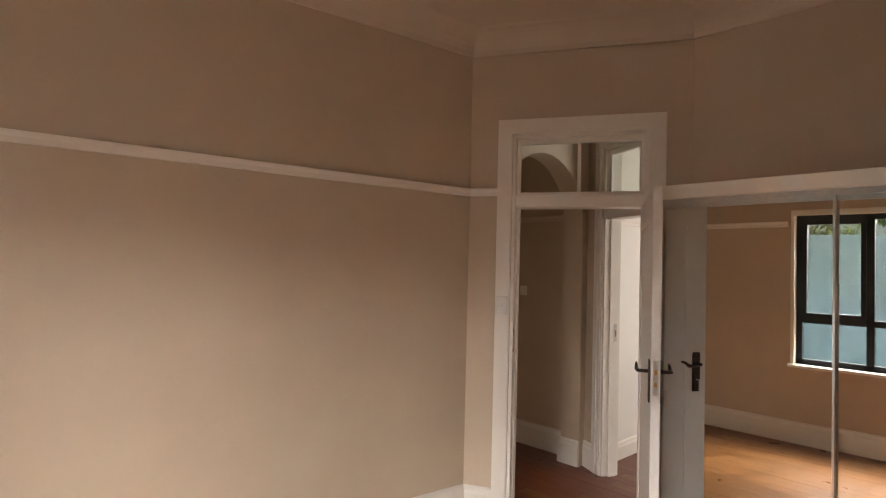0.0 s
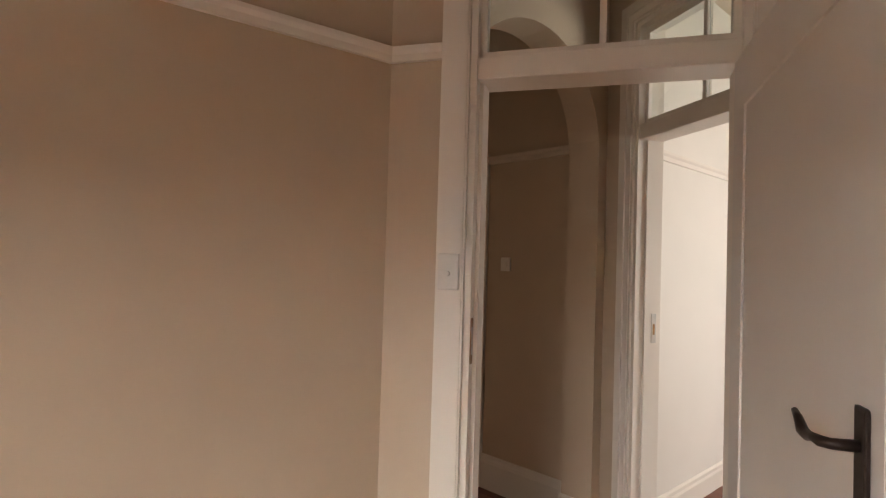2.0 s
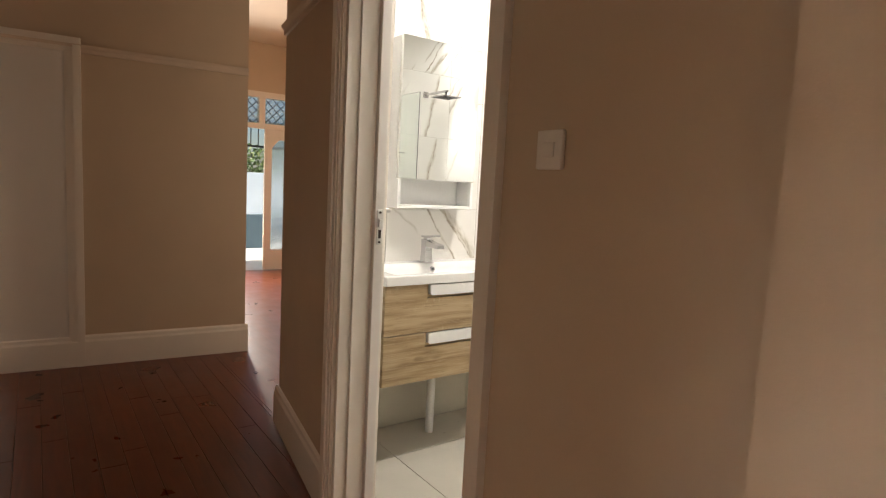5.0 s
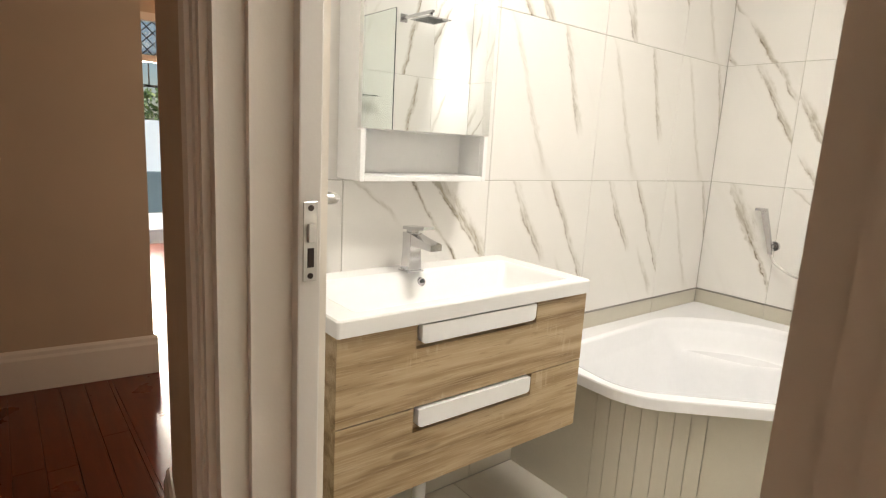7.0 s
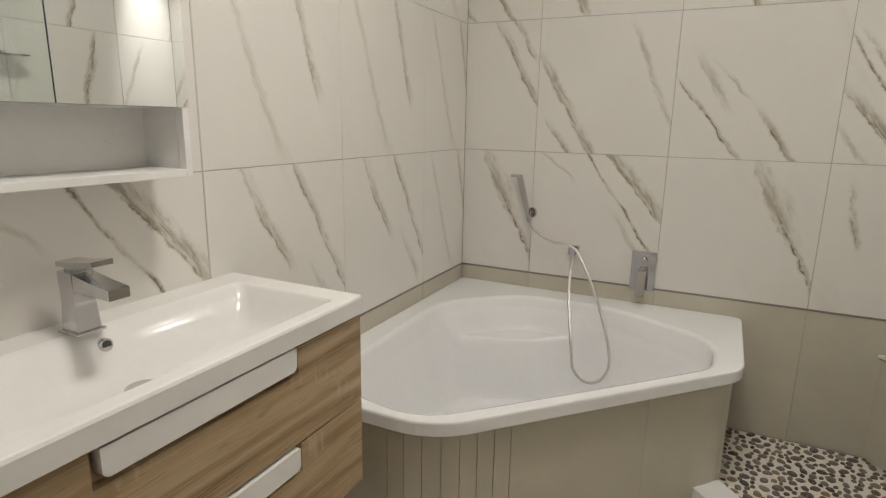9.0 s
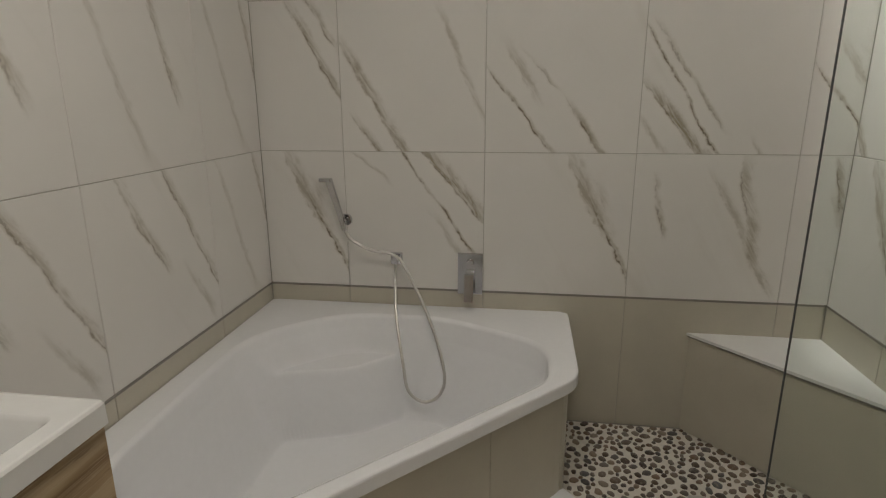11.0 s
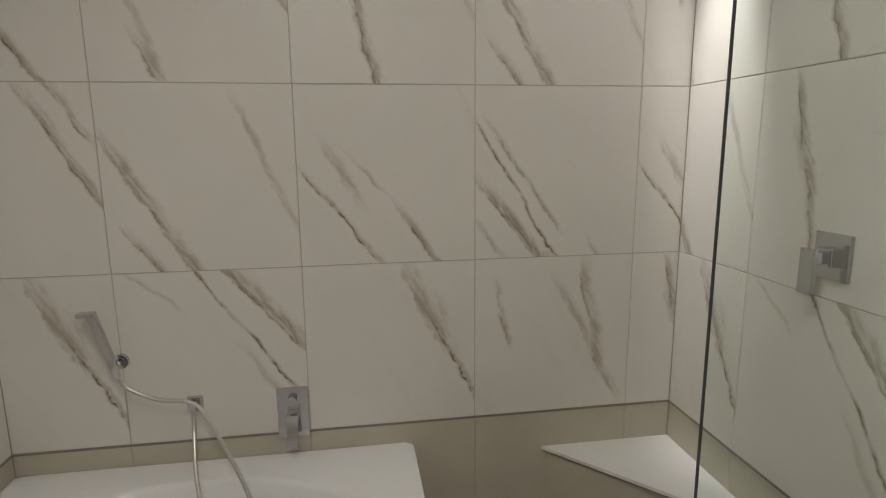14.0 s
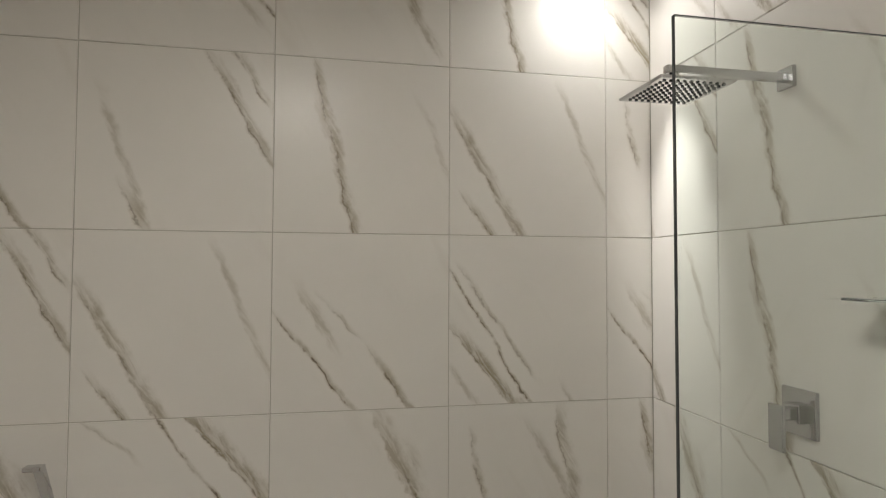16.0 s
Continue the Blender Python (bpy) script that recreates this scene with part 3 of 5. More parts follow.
# ground outside, one sheet
solid("ground", boxed(-150, 150, -150, 150, -0.40, -0.30), M_GROUND, "grassy garden ground round the house", "ground", "structure")
solid("porch", boxed(-4.0, 2.5, 5.98, 9.6, -0.30, -0.02), M_PORCH, "pale tiled front porch in bright light", "porch", "structure")
solid("foundation", boxed(-7.9, 0.7, -6.4, 6.0, -0.30, -0.14), M_WALLEXT, "concrete slab under the house", "foundation", "structure")

# ---------------- doors ----------------


def moulded(bm, along0, along1, z0, z1, wide, thick, m, flat=False):
    """An architrave of three stepped boards round an opening, in a local frame (x along, y out of the wall towards -y)."""
    steps = ((0.0, wide, thick * 0.8), (0.006, wide - 0.006, thick)) if flat else ((0.0, wide, thick * 0.55), (0.014, wide * 0.5, thick * 0.72), (wide * 0.5, wide, thick))
    for w0, w1, t in steps:
        for s0, s1 in ((along0 - w1, along0 - w0), (along1 + w0, along1 + w1)):
            box(bm, s0, s1, -t, 0, z0, z1 + w1, m=m)
        box(bm, along0 - w0, along1 + w0, -t, 0, z1 + w0, z1 + w1, m=m)
    return bm


def door_frame(name, m, s0, s1, head, top, deep, label, wide=0.105, both=True, fan=True, flat=False):
    """Lining, architraves and fanlight of a doorway, in the local frame m of its wall (y runs through the wall, from 0 to deep)."""
    f = tagged(new(name), label, "door frame", "", "structure")
    part("lining", box(box(box(bmesh.new(), s0 - 0.03, s0, -0.002, deep + 0.002, 0, top + 0.03, m=m), s1, s1 + 0.03, -0.002, deep + 0.002, 0, top + 0.03, m=m), s0, s1, -0.002, deep + 0.002, top, top + 0.03, m=m), M_TRIM, f)
    part("stop", box(box(bmesh.new(), s0, s0 + 0.013, 0.045, deep - 0.03, 0, head, m=m), s1 - 0.013, s1, 0.045, deep - 0.03, 0, head, m=m), M_TRIM, f)
    part("architrave", moulded(bmesh.new(), s0 - 0.022, s1 + 0.022, 0, top + 0.022, wide, 0.026, m, flat), M_TRIM, f)
    if both:
        m2 = m @ Matrix.Translation((0, deep, 0)) @ Matrix.Scale(-1, 4, (0, 1, 0))
        part("architrave", moulded(bmesh.new(), s0 - 0.022, s1 + 0.022, 0, top + 0.022, wide, 0.026, m2), M_TRIM, f)
    if fan:
        part("transom_bar", boxed(s0, s1, 0.004, deep - 0.004, head, head + 0.075, bevel=0.006, m=m), M_TRIM, f)
        sash = bmesh.new()
        g0, g1, h0, h1 = s0 + 0.022, s1 - 0.022, head + 0.10, top - 0.035
        for a, b, c, d in ((s0, g0, head + 0.075, top), (g1, s1, head + 0.075, top), (g0, g1, head + 0.075, h0), (g0, g1, h1, top)):
            box(sash, a, b, 0.035, 0.075, c, d, m=m)
        part("fanlight_sash", sash, M_TRIM, f)
        mid = (g0 + g1) / 2
        part("glazing_bar", boxed(mid - 0.011, mid + 0.011, 0.038, 0.072, h0, h1, bevel=0.004, m=m), M_TRIM, f)
        for a, b in ((g0, mid - 0.011), (mid + 0.011, g1)):
            g = part("pane", boxed(a, b, 0.052, 0.056, h0, h1, m=m), M_GLASS, f)
            g.visible_shadow = False
    return f


door_frame("door_frame_bedroom", MD, 0.305, 1.095, 2.02, 2.47, 0.16, "white painted bedroom door frame with a two-pane fanlight", 0.095, True, True, True)
MS = Matrix.Translation((S0.x, S0.y, 0)) @ Matrix.Rotation(math.atan2(-0.891, -0.454), 4, "Z")   # splayed hall wall of the sunlit room
door_frame("door_frame_study", MS, 0.27, 1.04, 2.03, 2.58, 0.14, "white painted doorway with a fanlight to a sunlit room", 0.10)
MB = Matrix.Translation((XH, 0.0, 0)) @ Matrix.Rotation(-math.pi / 2, 4, "Z")       # hall wall of the bathroom
bathframe = door_frame("door_frame_bathroom", MB, -DY1, -DY0, 2.03, 2.03, XB - XH, "white painted bathroom door frame", 0.062, False, False)


def lever(parent, m, flip=1, mat=None):
    """A long backplate with a scrolled lever; local x along the door, y out of its face."""
    mat = mat or M_BRONZE
    plate = part("backplate", boxed(-0.021, 0.021, 0, 0.008, -0.12, 0.075, bevel=0.006, m=m), mat, parent, "dark bronze long backplate")
    bm = bmesh.new()
    pts = [(0, 0.006, 0.02), (0, 0.042, 0.02), (-0.010 * flip, 0.052, 0.02), (-0.035 * flip, 0.054, 0.019), (-0.055 * flip, 0.054, 0.015), (-0.078 * flip, 0.054, 0.017), (-0.096 * flip, 0.054, 0.031), (-0.118 * flip, 0.053, 0.038)]
    tube(bm, [m @ Vector(p) for p in pts], [0.009, 0.008, 0.0085, 0.0065, 0.0085, 0.009, 0.007, 0.005])
    part("lever", bm, mat, plate, "dark bronze scrolled lever")
    return plate


# bedroom door, open, standing out from the splayed wall
hinge = MD @ Vector((1.09, -0.012, 0))
LEAF_LEN, LEAF_ANG = 0.91, math.degrees(math.atan2(-0.508, -0.852))
ML = Matrix.Translation(hinge) @ Matrix.Rotation(radians(LEAF_ANG), 4, "Z")  # x along the leaf
door = base("door_1", (hinge.x, hinge.y, 0), "open white painted panelled bedroom door with dark bronze levers", "door")
bm = bmesh.new()
for a, b, c, d in ((0, 0.115, 0.008, 2.01), (LEAF_LEN - 0.115, LEAF_LEN, 0.008, 2.01), (0.115, LEAF_LEN - 0.115, 0.008, 0.22), (0.115, LEAF_LEN - 0.115, 1.86, 2.01)):
    box(bm, a, b, -0.02, 0.02, c, d, m=ML)
part("stile_frame", bm, M_DOORW, door)
part("panel", boxed(0.115, LEAF_LEN - 0.115, -0.014, 0.014, 0.22, 1.86, m=ML), M_DOORW, door)
lockz = 1.155
lever(door, ML @ Matrix.Translation((LEAF_LEN - 0.055, 0.02, lockz)), 1)
lever(door, ML @ Matrix.Translation((LEAF_LEN - 0.055, -0.02, lockz)) @ Matrix.Scale(-1, 4, (0, 1, 0)), 1)
fp = part("lock_faceplate", boxed(LEAF_LEN, LEAF_LEN + 0.002, -0.012, 0.012, lockz - 0.078, lockz + 0.078, m=ML), M_STEEL, door, "worn steel lock faceplate")
part("latch", boxed(LEAF_LEN + 0.001, LEAF_LEN + 0.010, -0.006, 0.006, lockz + 0.015, lockz + 0.035, m=ML), M_BRASS, fp, "brass latch bolt")
part("latch", boxed(LEAF_LEN + 0.001, LEAF_LEN + 0.004, -0.006, 0.006, lockz - 0.04, lockz - 0.02, m=ML), M_BRASS, fp, "brass dead bolt")
key = bmesh.new()
tube(key, [ML @ Vector(p) for p in ((LEAF_LEN - 0.055, 0.026, lockz - 0.06), (LEAF_LEN - 0.055, 0.05, lockz - 0.06))], 0.004, 8)
box(key, LEAF_LEN - 0.058, LEAF_LEN - 0.052, 0.049, 0.052, lockz - 0.115, lockz - 0.055, 0.0008, 1, m=ML)
part("key", key, M_STEEL, door, "small steel key hanging in the lock")

# strike plate and switch on the bedroom frame
st = base("strike_plate", tuple(MD @ Vector((0.325, 0.03, 1.11))), "worn brass strike plate let into the door jamb", "strike plate")
part("plate", boxed(0.305, 0.3075, 0.004, 0.030, 1.085, 1.235, m=MD), M_OLDBRASS, st)
part("keep", boxed(0.3075, 0.309, 0.010, 0.024, 1.115, 1.205, m=MD), M_STEEL, st)


def light_switch(name, m, w, h, label, knob=True):
    s = base(name, tuple(m.translation), label, "light switch")
    part("plate", boxed(-w / 2, w / 2, -0.012, 0, -h / 2, h / 2, bevel=0.004, m=m), M_SWITCH, s)
    if knob:
        bm = bmesh.new()
        tube(bm, [m @ Vector(p) for p in ((0, -0.010, -0.005), (0, -0.019, -0.005))], [0.008, 0.006], 12)
        part("toggle", bm, M_SWITCH, s)
    else:
        part("rocker", boxed(-w * 0.22, w * 0.22, -0.016, -0.010, -h * 0.18, h * 0.18, bevel=0.002, m=m), M_SWITCH, s)
    return s


light_switch("light_switch", MD @ Matrix.Translation((0.236, -0.028, 1.385)), 0.07, 0.118, "old cream light switch on the door architrave")
light_switch("light_switch", MB @ Matrix.Translation((1.325, 0.0, 1.415)), 0.075, 0.085, "small cream light switch on the hall wall", False)

# sunlit room door leaf: strike plate on the jamb
sp = base("strike_plate", (-2.98, -2.335, 1.16), "steel strike plate on a white door jamb", "strike plate")
part("plate", boxed(0.283, 0.2862, 0.082, 0.107, 1.06, 1.20, m=MS), M_STEEL, sp)
part("keep", boxed(0.2862, 0.288, 0.090, 0.099, 1.10, 1.15, m=MS), M_OLDBRASS, sp)

# bathroom sliding door, its edge showing out of the wall pocket
sl = base("door_2", (-2.70, -0.2, 0), "white sliding bathroom door pushed back with a steel lock", "door")
EX, EY = -2.676, -0.335          # middle of the leaf's edge
part("leaf", boxed(EX - 0.02, EX + 0.02, EY, -0.19, 0.008, 2.02, bevel=0.003), M_DOORW, sl)
fp = part("lock_faceplate", boxed(EX - 0.0125, EX + 0.0125, EY - 0.0025, EY, 1.095, 1.225, bevel=0.001, seg=1), M_STEEL, sl, "worn steel lock faceplate")
part("keep", boxed(EX - 0.005, EX + 0.006, EY - 0.0035, EY - 0.0024, 1.118, 1.150), M_BRONZE, fp)
part("latch", boxed(EX - 0.006, EX + 0.006, EY - 0.010, EY - 0.0024, 1.160, 1.190, 0.001), M_STEEL, fp)
for z in (1.104, 1.215):
    bm = bmesh.new()
    tube(bm, [(EX, EY - 0.0024, z), (EX, EY - 0.0039, z)], 0.005, 10)
    part("screw", bm, M_BRONZE, fp)
bm = bmesh.new()
tube(bm, [(EX + 0.02, EY + 0.055, 1.222), (EX + 0.066, EY + 0.055, 1.222), (EX + 0.073, EY + 0.058, 1.222), (EX + 0.076, EY + 0.066, 1.222), (EX + 0.076, EY + 0.165, 1.222)], 0.0095, 14)
part("lever", bm, M_STEEL, sl, "brushed steel lever handle")
bm = bmesh.new()
tube(bm, [(EX + 0.0195, EY + 0.055, 1.222), (EX + 0.028, EY + 0.055, 1.222)], [0.026, 0.024], 24)
part("rose", bm, M_STEEL, sl, "round steel handle rose")

# threshold
solid("threshold", boxed(XH - 0.02, XB, DY0 - 0.02, DY1 + 0.02, -0.02, 0.004, 0.003), M_FLOOR, "worn wooden threshold of the bathroom door", "threshold", "structure")

# ---------------- wardrobe ----------------
w = base("wardrobe", (-3.9, -4.8, 0), "built-in wardrobe with full-height sliding mirror doors", "wardrobe")
WT = 1.986
part("top_fascia", boxed(WARD - 0.03, -3.59, -6.2, -3.385, WT - 0.005, WT + 0.062, 0.004), M_TRIM, w, "white painted timber fascia")
part("carcass", box(box(boxed(WARD + 0.06, -3.59, -3.40, -3.375, 0, WT), WARD + 0.06, -3.59, -6.2, -3.4, WT - 0.03, WT - 0.006), -3.62, -3.59, -6.2, -3.4, 0, WT - 0.03), M_TRIM, w)
part("track", boxed(WARD - 0.012, WARD + 0.055, -6.2, -3.385, WT - 0.03, WT - 0.006), M_STEEL, w, "metal sliding track")
for i, (a, b) in enumerate(((-4.108, -3.395), (-4.83, -4.098), (-5.55, -4.82), (-6.2, -5.54))):
    x = WARD + (0.0 if i % 2 == 0 else 0.026)
    d = part("mirror_door", boxed(x, x + 0.005, a, b, 0.03, WT - 0.03), M_MIRROR, w, "clear full-height mirror")
    f = bmesh.new()
    for y0, y1 in ((a, a + 0.009), (b - 0.009, b)):
        box(f, x - 0.008, x + 0.016, y0, y1, 0.02, WT - 0.03)
    for z0, z1 in ((0.02, 0.05), (WT - 0.05, WT - 0.03)):
        box(f, x - 0.006, x + 0.016, a, b, z0, z1)
    part("door_edge", f, M_STEEL, d, "slim bronze-grey metal edge")

# ---------------- bedroom window ----------------
win = base("window_1", (END, -3.78, 0.76), "black aluminium casement window with a white reveal", "window", "", "structure")
bm = bmesh.new()
Y0, Y1, Z0, Z1 = -4.55, -3.02, 0.76, 2.20
for y0, y1, z0, z1 in ((Y0, Y0 + 0.05, Z0, Z1), (Y1 - 0.05, Y1, Z0, Z1), (Y0, Y1, Z0, Z0 + 0.05), (Y0, Y1, Z1 - 0.05, Z1), (-3.63, -3.57, Z0, Z1), (Y0, Y1, 1.16, 1.22), (-4.16, -4.10, Z0, Z1)):
    box(bm, END - 0.12, END - 0.06, y0, y1, z0, z1)
part("window_frame", bm, M_BLACK, win)
bm = bmesh.new()
for y0, y1, z0, z1 in ((-3.57, -3.53, 1.22, 2.15), (-3.11, -3.07, 1.22, 2.15), (-3.53, -3.11, 1.22, 1.26), (-3.53, -3.11, 2.11, 2.15)):
    box(bm, END - 0.105, END - 0.045, y0, y1, z0, z1)
part("casement", bm, M_BLACK, win)
g = part("pane", boxed(END - 0.092, END - 0.088, Y0 + 0.05, Y1 - 0.05, Z0 + 0.05, Z1 - 0.05), M_GLASS, win)
g.visible_shadow = False
bm = bmesh.new()
for y0, y1, z0, z1 in ((Y0 - 0.05, Y0, Z0 - 0.02, Z1 + 0.05), (Y1, Y1 + 0.03, Z0 - 0.02, Z1 + 0.05), (Y0, Y1, Z1, Z1 + 0.05)):
    box(bm, END, END + 0.015, y0, y1, z0, z1)
part("window_trim", bm, M_TRIM, win)
part("window_sill", boxed(END - 0.05, END + 0.05, Y0 - 0.05, Y1 + 0.05, Z0 - 0.03, Z0, 0.006), M_TRIM, win)
solid("boundary_wall", boxed(END - 2.6, END - 2.3, -9, 4, -0.3, 2.14), M_DARKBLUE, "blue-grey rendered boundary wall outside the window", "wall", "structure")

# ---------------- bathroom lamps: added fill housing and corner downlight ---
# added housing for the overhead fill, no known fitting here
cl = base("added_fill_lamp", (-1.75, -0.60, CEILB), "round white housing added on the bathroom ceiling for an unseen fill light", "lamp")
part("rim", tube(bmesh.new(), [(-1.75, -0.60, CEILB), (-1.75, -0.60, CEILB - 0.05)], [0.23, 0.225], 40), M_LACQ, cl)
dl = base("downlight", (-0.18, -1.70, CEILB), "small round recessed downlight in the shower corner", "lamp")
part("bezel", tube(bmesh.new(), [(-0.18, -1.70, CEILB), (-0.18, -1.70, CEILB - 0.008)], [0.055, 0.05], 32), M_LACQ, dl)

# study window
sw = base("window_3", (-1.3, -4.85, 0.8), "white framed window of the sunlit room", "window", "", "structure")
bm = bmesh.new()
for x0, x1, z0, z1 in ((-2.0, -1.95, 0.8, 2.2), (-0.65, -0.6, 0.8, 2.2), (-2.0, -0.6, 0.8, 0.85), (-2.0, -0.6, 2.15, 2.2), (-1.33, -1.27, 0.8, 2.2)):
    box(bm, x0, x1, -4.88, -4.83, z0, z1)
part("window_frame", bm, M_LACQ, sw)

# ---------------- entrance ----------------
ent = base("front_entrance", (-1.2, 5.85, 0), "white front entrance with leaded fanlights and one glazed leaf closed", "front door")
bm = bmesh.new()
for x0, x1, z0, z1 in ((-2.05, -1.98, 0, 2.5), (-0.49, -0.42, 0, 2.5), (-1.98, -0.49, 2.42, 2.5), (-1.98, -0.49, 2.0, 2.07), (-1.19, -1.11, 2.07, 2.42)):
    box(bm, x0, x1, 5.79, 5.90, z0, z1)
part("door_frame", bm, M_TRIM, ent)
for a, b in ((-1.98, -1.19), (-1.11, -0.49)):
    p = part("leaded_pane", boxed(a, b, 5.84, 5.846, 2.07, 2.42), M_TEXGLASS, ent, "obscure glass with diamond leading")
    bm = bmesh.new()
    k = -0.35
    while k < b - a:
        for lean in (1, -1):
            p0, p1 = (a + k, 2.07), (a + k + 0.35, 2.42)
            if lean < 0:
                p0, p1 = (a + k + 0.35, 2.07), (a + k, 2.42)
            pts = []
            for f in (0.0, 1.0):
                pts.append((p0[0] + (p1[0] - p0[0]) * f, p0[1] + (p1[1] - p0[1]) * f))
            (xa, za), (xb, zb) = pts
            if min(xa, xb) < a:
                f = (a - xa) / (xb - xa)
                q = (a, za + (zb - za) * f)
                (xa, za), (xb, zb) = (q, (xb, zb)) if xa < a else ((xa, za), q)
            if max(xa, xb) > b:
                f = (b - xa) / (xb - xa)
                q = (b, za + (zb - za) * f)
                (xa, za), (xb, zb) = ((xa, za), q) if xb > b else (q, (xb, zb))
            if abs(xa - xb) > 0.01:
                tube(bm, [(xa, 5.838, za), (xb, 5.838, zb)], 0.006, 6)
        k += 0.117
    part("leading", bm, M_LEAD, p)
# closed leaf with a shaped pane
leaf = bmesh.new()
for x0, x1, z0, z1 in ((-1.10, -1.0, 0.01, 2.0), (-0.60, -0.49, 0.01, 2.0), (-1.0, -0.60, 0.01, 0.30), (-1.0, -0.60, 1.86, 2.0)):
    box(leaf, x0, x1, 5.81, 5.855, z0, z1)
for s in (0, 1):
    xa = -1.0 if s == 0 else -0.60
    xb = -0.90 if s == 0 else -0.70
    vs = [leaf.verts.new(p) for p in ((xa, 5.812, 1.86), (xb, 5.812, 1.86), (xa, 5.812, 1.74))]
    leaf.faces.new(vs)
part("door_leaf", leaf, M_DOORW, ent)
g = part("glass_pane", boxed(-1.0, -0.60, 5.83, 5.836, 0.30, 1.86), M_TEXGLASS, ent, "textured obscure glass with a shaped head")
g.visible_shadow = False
# steel grille under the porch beam
gate = base("security_grille", (-1.2, 6.1, 1.75), "black steel security grille under the porch beam", "grille")
for k in range(18):
    bm = bmesh.new()
    tube(bm, [(-2.05 + 0.105 * k, 6.1, 1.76), (-2.05 + 0.105 * k, 6.1, 2.12)], 0.008, 8)
    part("bar", bm, M_BLACK, gate)
for z in (1.765, 2.12):
    part("rail", boxed(-2.16, -0.2, 6.085, 6.115, z - 0.013, z + 0.013), M_BLACK, gate)
for x in (-2.17, -0.21):
    part("bracket", boxed(x, x + 0.03, 5.975, 6.115, 2.09, 2.135), M_BLACK, gate)

solid("garden_wall", boxed(-7, 6, 9.6, 9.8, -0.3, 1.42), M_GARDENWALL, "pale blue painted garden wall beyond the porch", "wall", "structure")
solid("porch_wall", boxed(-4.0, 2.5, 8.6, 8.75, -0.02, 0.62, 0.01), M_BLUEWALL, "low grey painted porch wall", "wall", "structure")


def hedge(name, x0, x1, y0, y1, z0, z1, count, label):
    bm = bmesh.new()
    rnd = random.Random(7)
    for _ in range(count):
        c = Vector((rnd.uniform(x0, x1), rnd.uniform(y0, y1), rnd.uniform(z0, z1) + 0.25 * noise.noise((rnd.uniform(x0, x1), 0, 0))))
        m = Matrix.Translation(c) @ Euler((rnd.uniform(-1.2, 1.2), rnd.uniform(-1.2, 1.2), rnd.uniform(0, 6.3))).to_matrix().to_4x4()
        s = rnd.uniform(0.04, 0.085)
        vs = [bm.verts.new(m @ Vector(p)) for p in ((-s, 0, 0), (0, -s * 0.45, s * 0.12), (s, 0, 0), (0, s * 0.45, s * 0.12))]
        bm.faces.new(vs)
    return solid(name, bm, M_LEAF, label, "hedge", "stuff")


hedge("hedge", -4.5, 2.5, 9.9, 10.9, 0.9, 1.95, 6000, "leafy green hedge behind the garden wall")
hedge("hedge", END - 3.6, END - 2.7, -6.5, -1.5, 1.9, 3.6, 5000, "leafy shrubs above the boundary wall")

# pendant in the hall
pen = base("pendant_lamp", (-3.40, -0.54, CEIL), "clear glass bowl pendant lamp hanging in the hall", "lamp")
bm = bmesh.new()
tube(bm, [(-3.40, -0.54, CEIL), (-3.40, -0.54, 2.30)], 0.006, 8)
part("chain", bm, M_BRASS, pen)
bm = bmesh.new()
tube(bm, [(-3.40, -0.54, z) for z in (2.24, 2.20, 2.13, 2.06, 2.02, 2.005, 1.995, 1.975)], [0.05, 0.10, 0.125, 0.10, 0.05, 0.016, 0.012, 0.003], 28)
part("shade", bm, M_GLASS, pen, "clear glass bowl shade")
bm = bmesh.new()
tube(bm, [(-3.40, -0.54, z) for z in (2.31, 2.29, 2.25, 2.235)], [0.02, 0.05, 0.056, 0.05], 24)
part("gallery", bm, M_BRASS, pen)
vent = base("wall_vent", (-2.445, 3.2, 2.85), "small terracotta-coloured perforated wall vent", "vent")
part("vent_frame", boxed(-2.452, -2.440, 3.1, 3.32, 2.80, 2.95), M_CEIL, vent)

# doorway beside the turn of the hall
MH = Matrix.Translation((-4.2, 2.275, 0)) @ Matrix.Rotation(math.atan2(-0.185, 1.75), 4, "Z")
hd = tagged(new("door_frame_hall"), "white painted doorway with a closed door in the hall", "door frame", "", "structure")
part("architrave", moulded(bmesh.new(), -0.15, 0.64, 0, 2.05, 0.09, 0.026, MH), M_TRIM, hd)
part("closed_leaf", boxed(-0.15, 0.64, -0.008, -0.001, 0.01, 2.05, m=MH), M_DOORW, hd)

# ---------------- vanity ----------------
VX0, VX1, VYF, VZ0, VZ1 = -2.475, -1.565, -0.055, 0.405, 0.871
van = base("vanity_unit", ((VX0 + VX1) / 2, 0.15, VZ0), "wall-hung pale oak vanity unit with two drawers", "vanity unit")
bm = boxed(VX0 + 0.004, VX1 - 0.004, VYF + 0.022, YV - 0.001, VZ0, 0.77)
for x0, x1, y0, y1 in ((VX0 + 0.004, VX0 + 0.022, VYF + 0.022, YV - 0.001), (VX1 - 0.022, VX1 - 0.004, VYF + 0.022, YV - 0.001), (VX0 + 0.022, VX1 - 0.022, VYF + 0.022, VYF + 0.034)):
    box(bm, x0, x1, y0, y1, 0.7702, VZ1 - 0.0005)
part("body", bm, M_OAK, van)


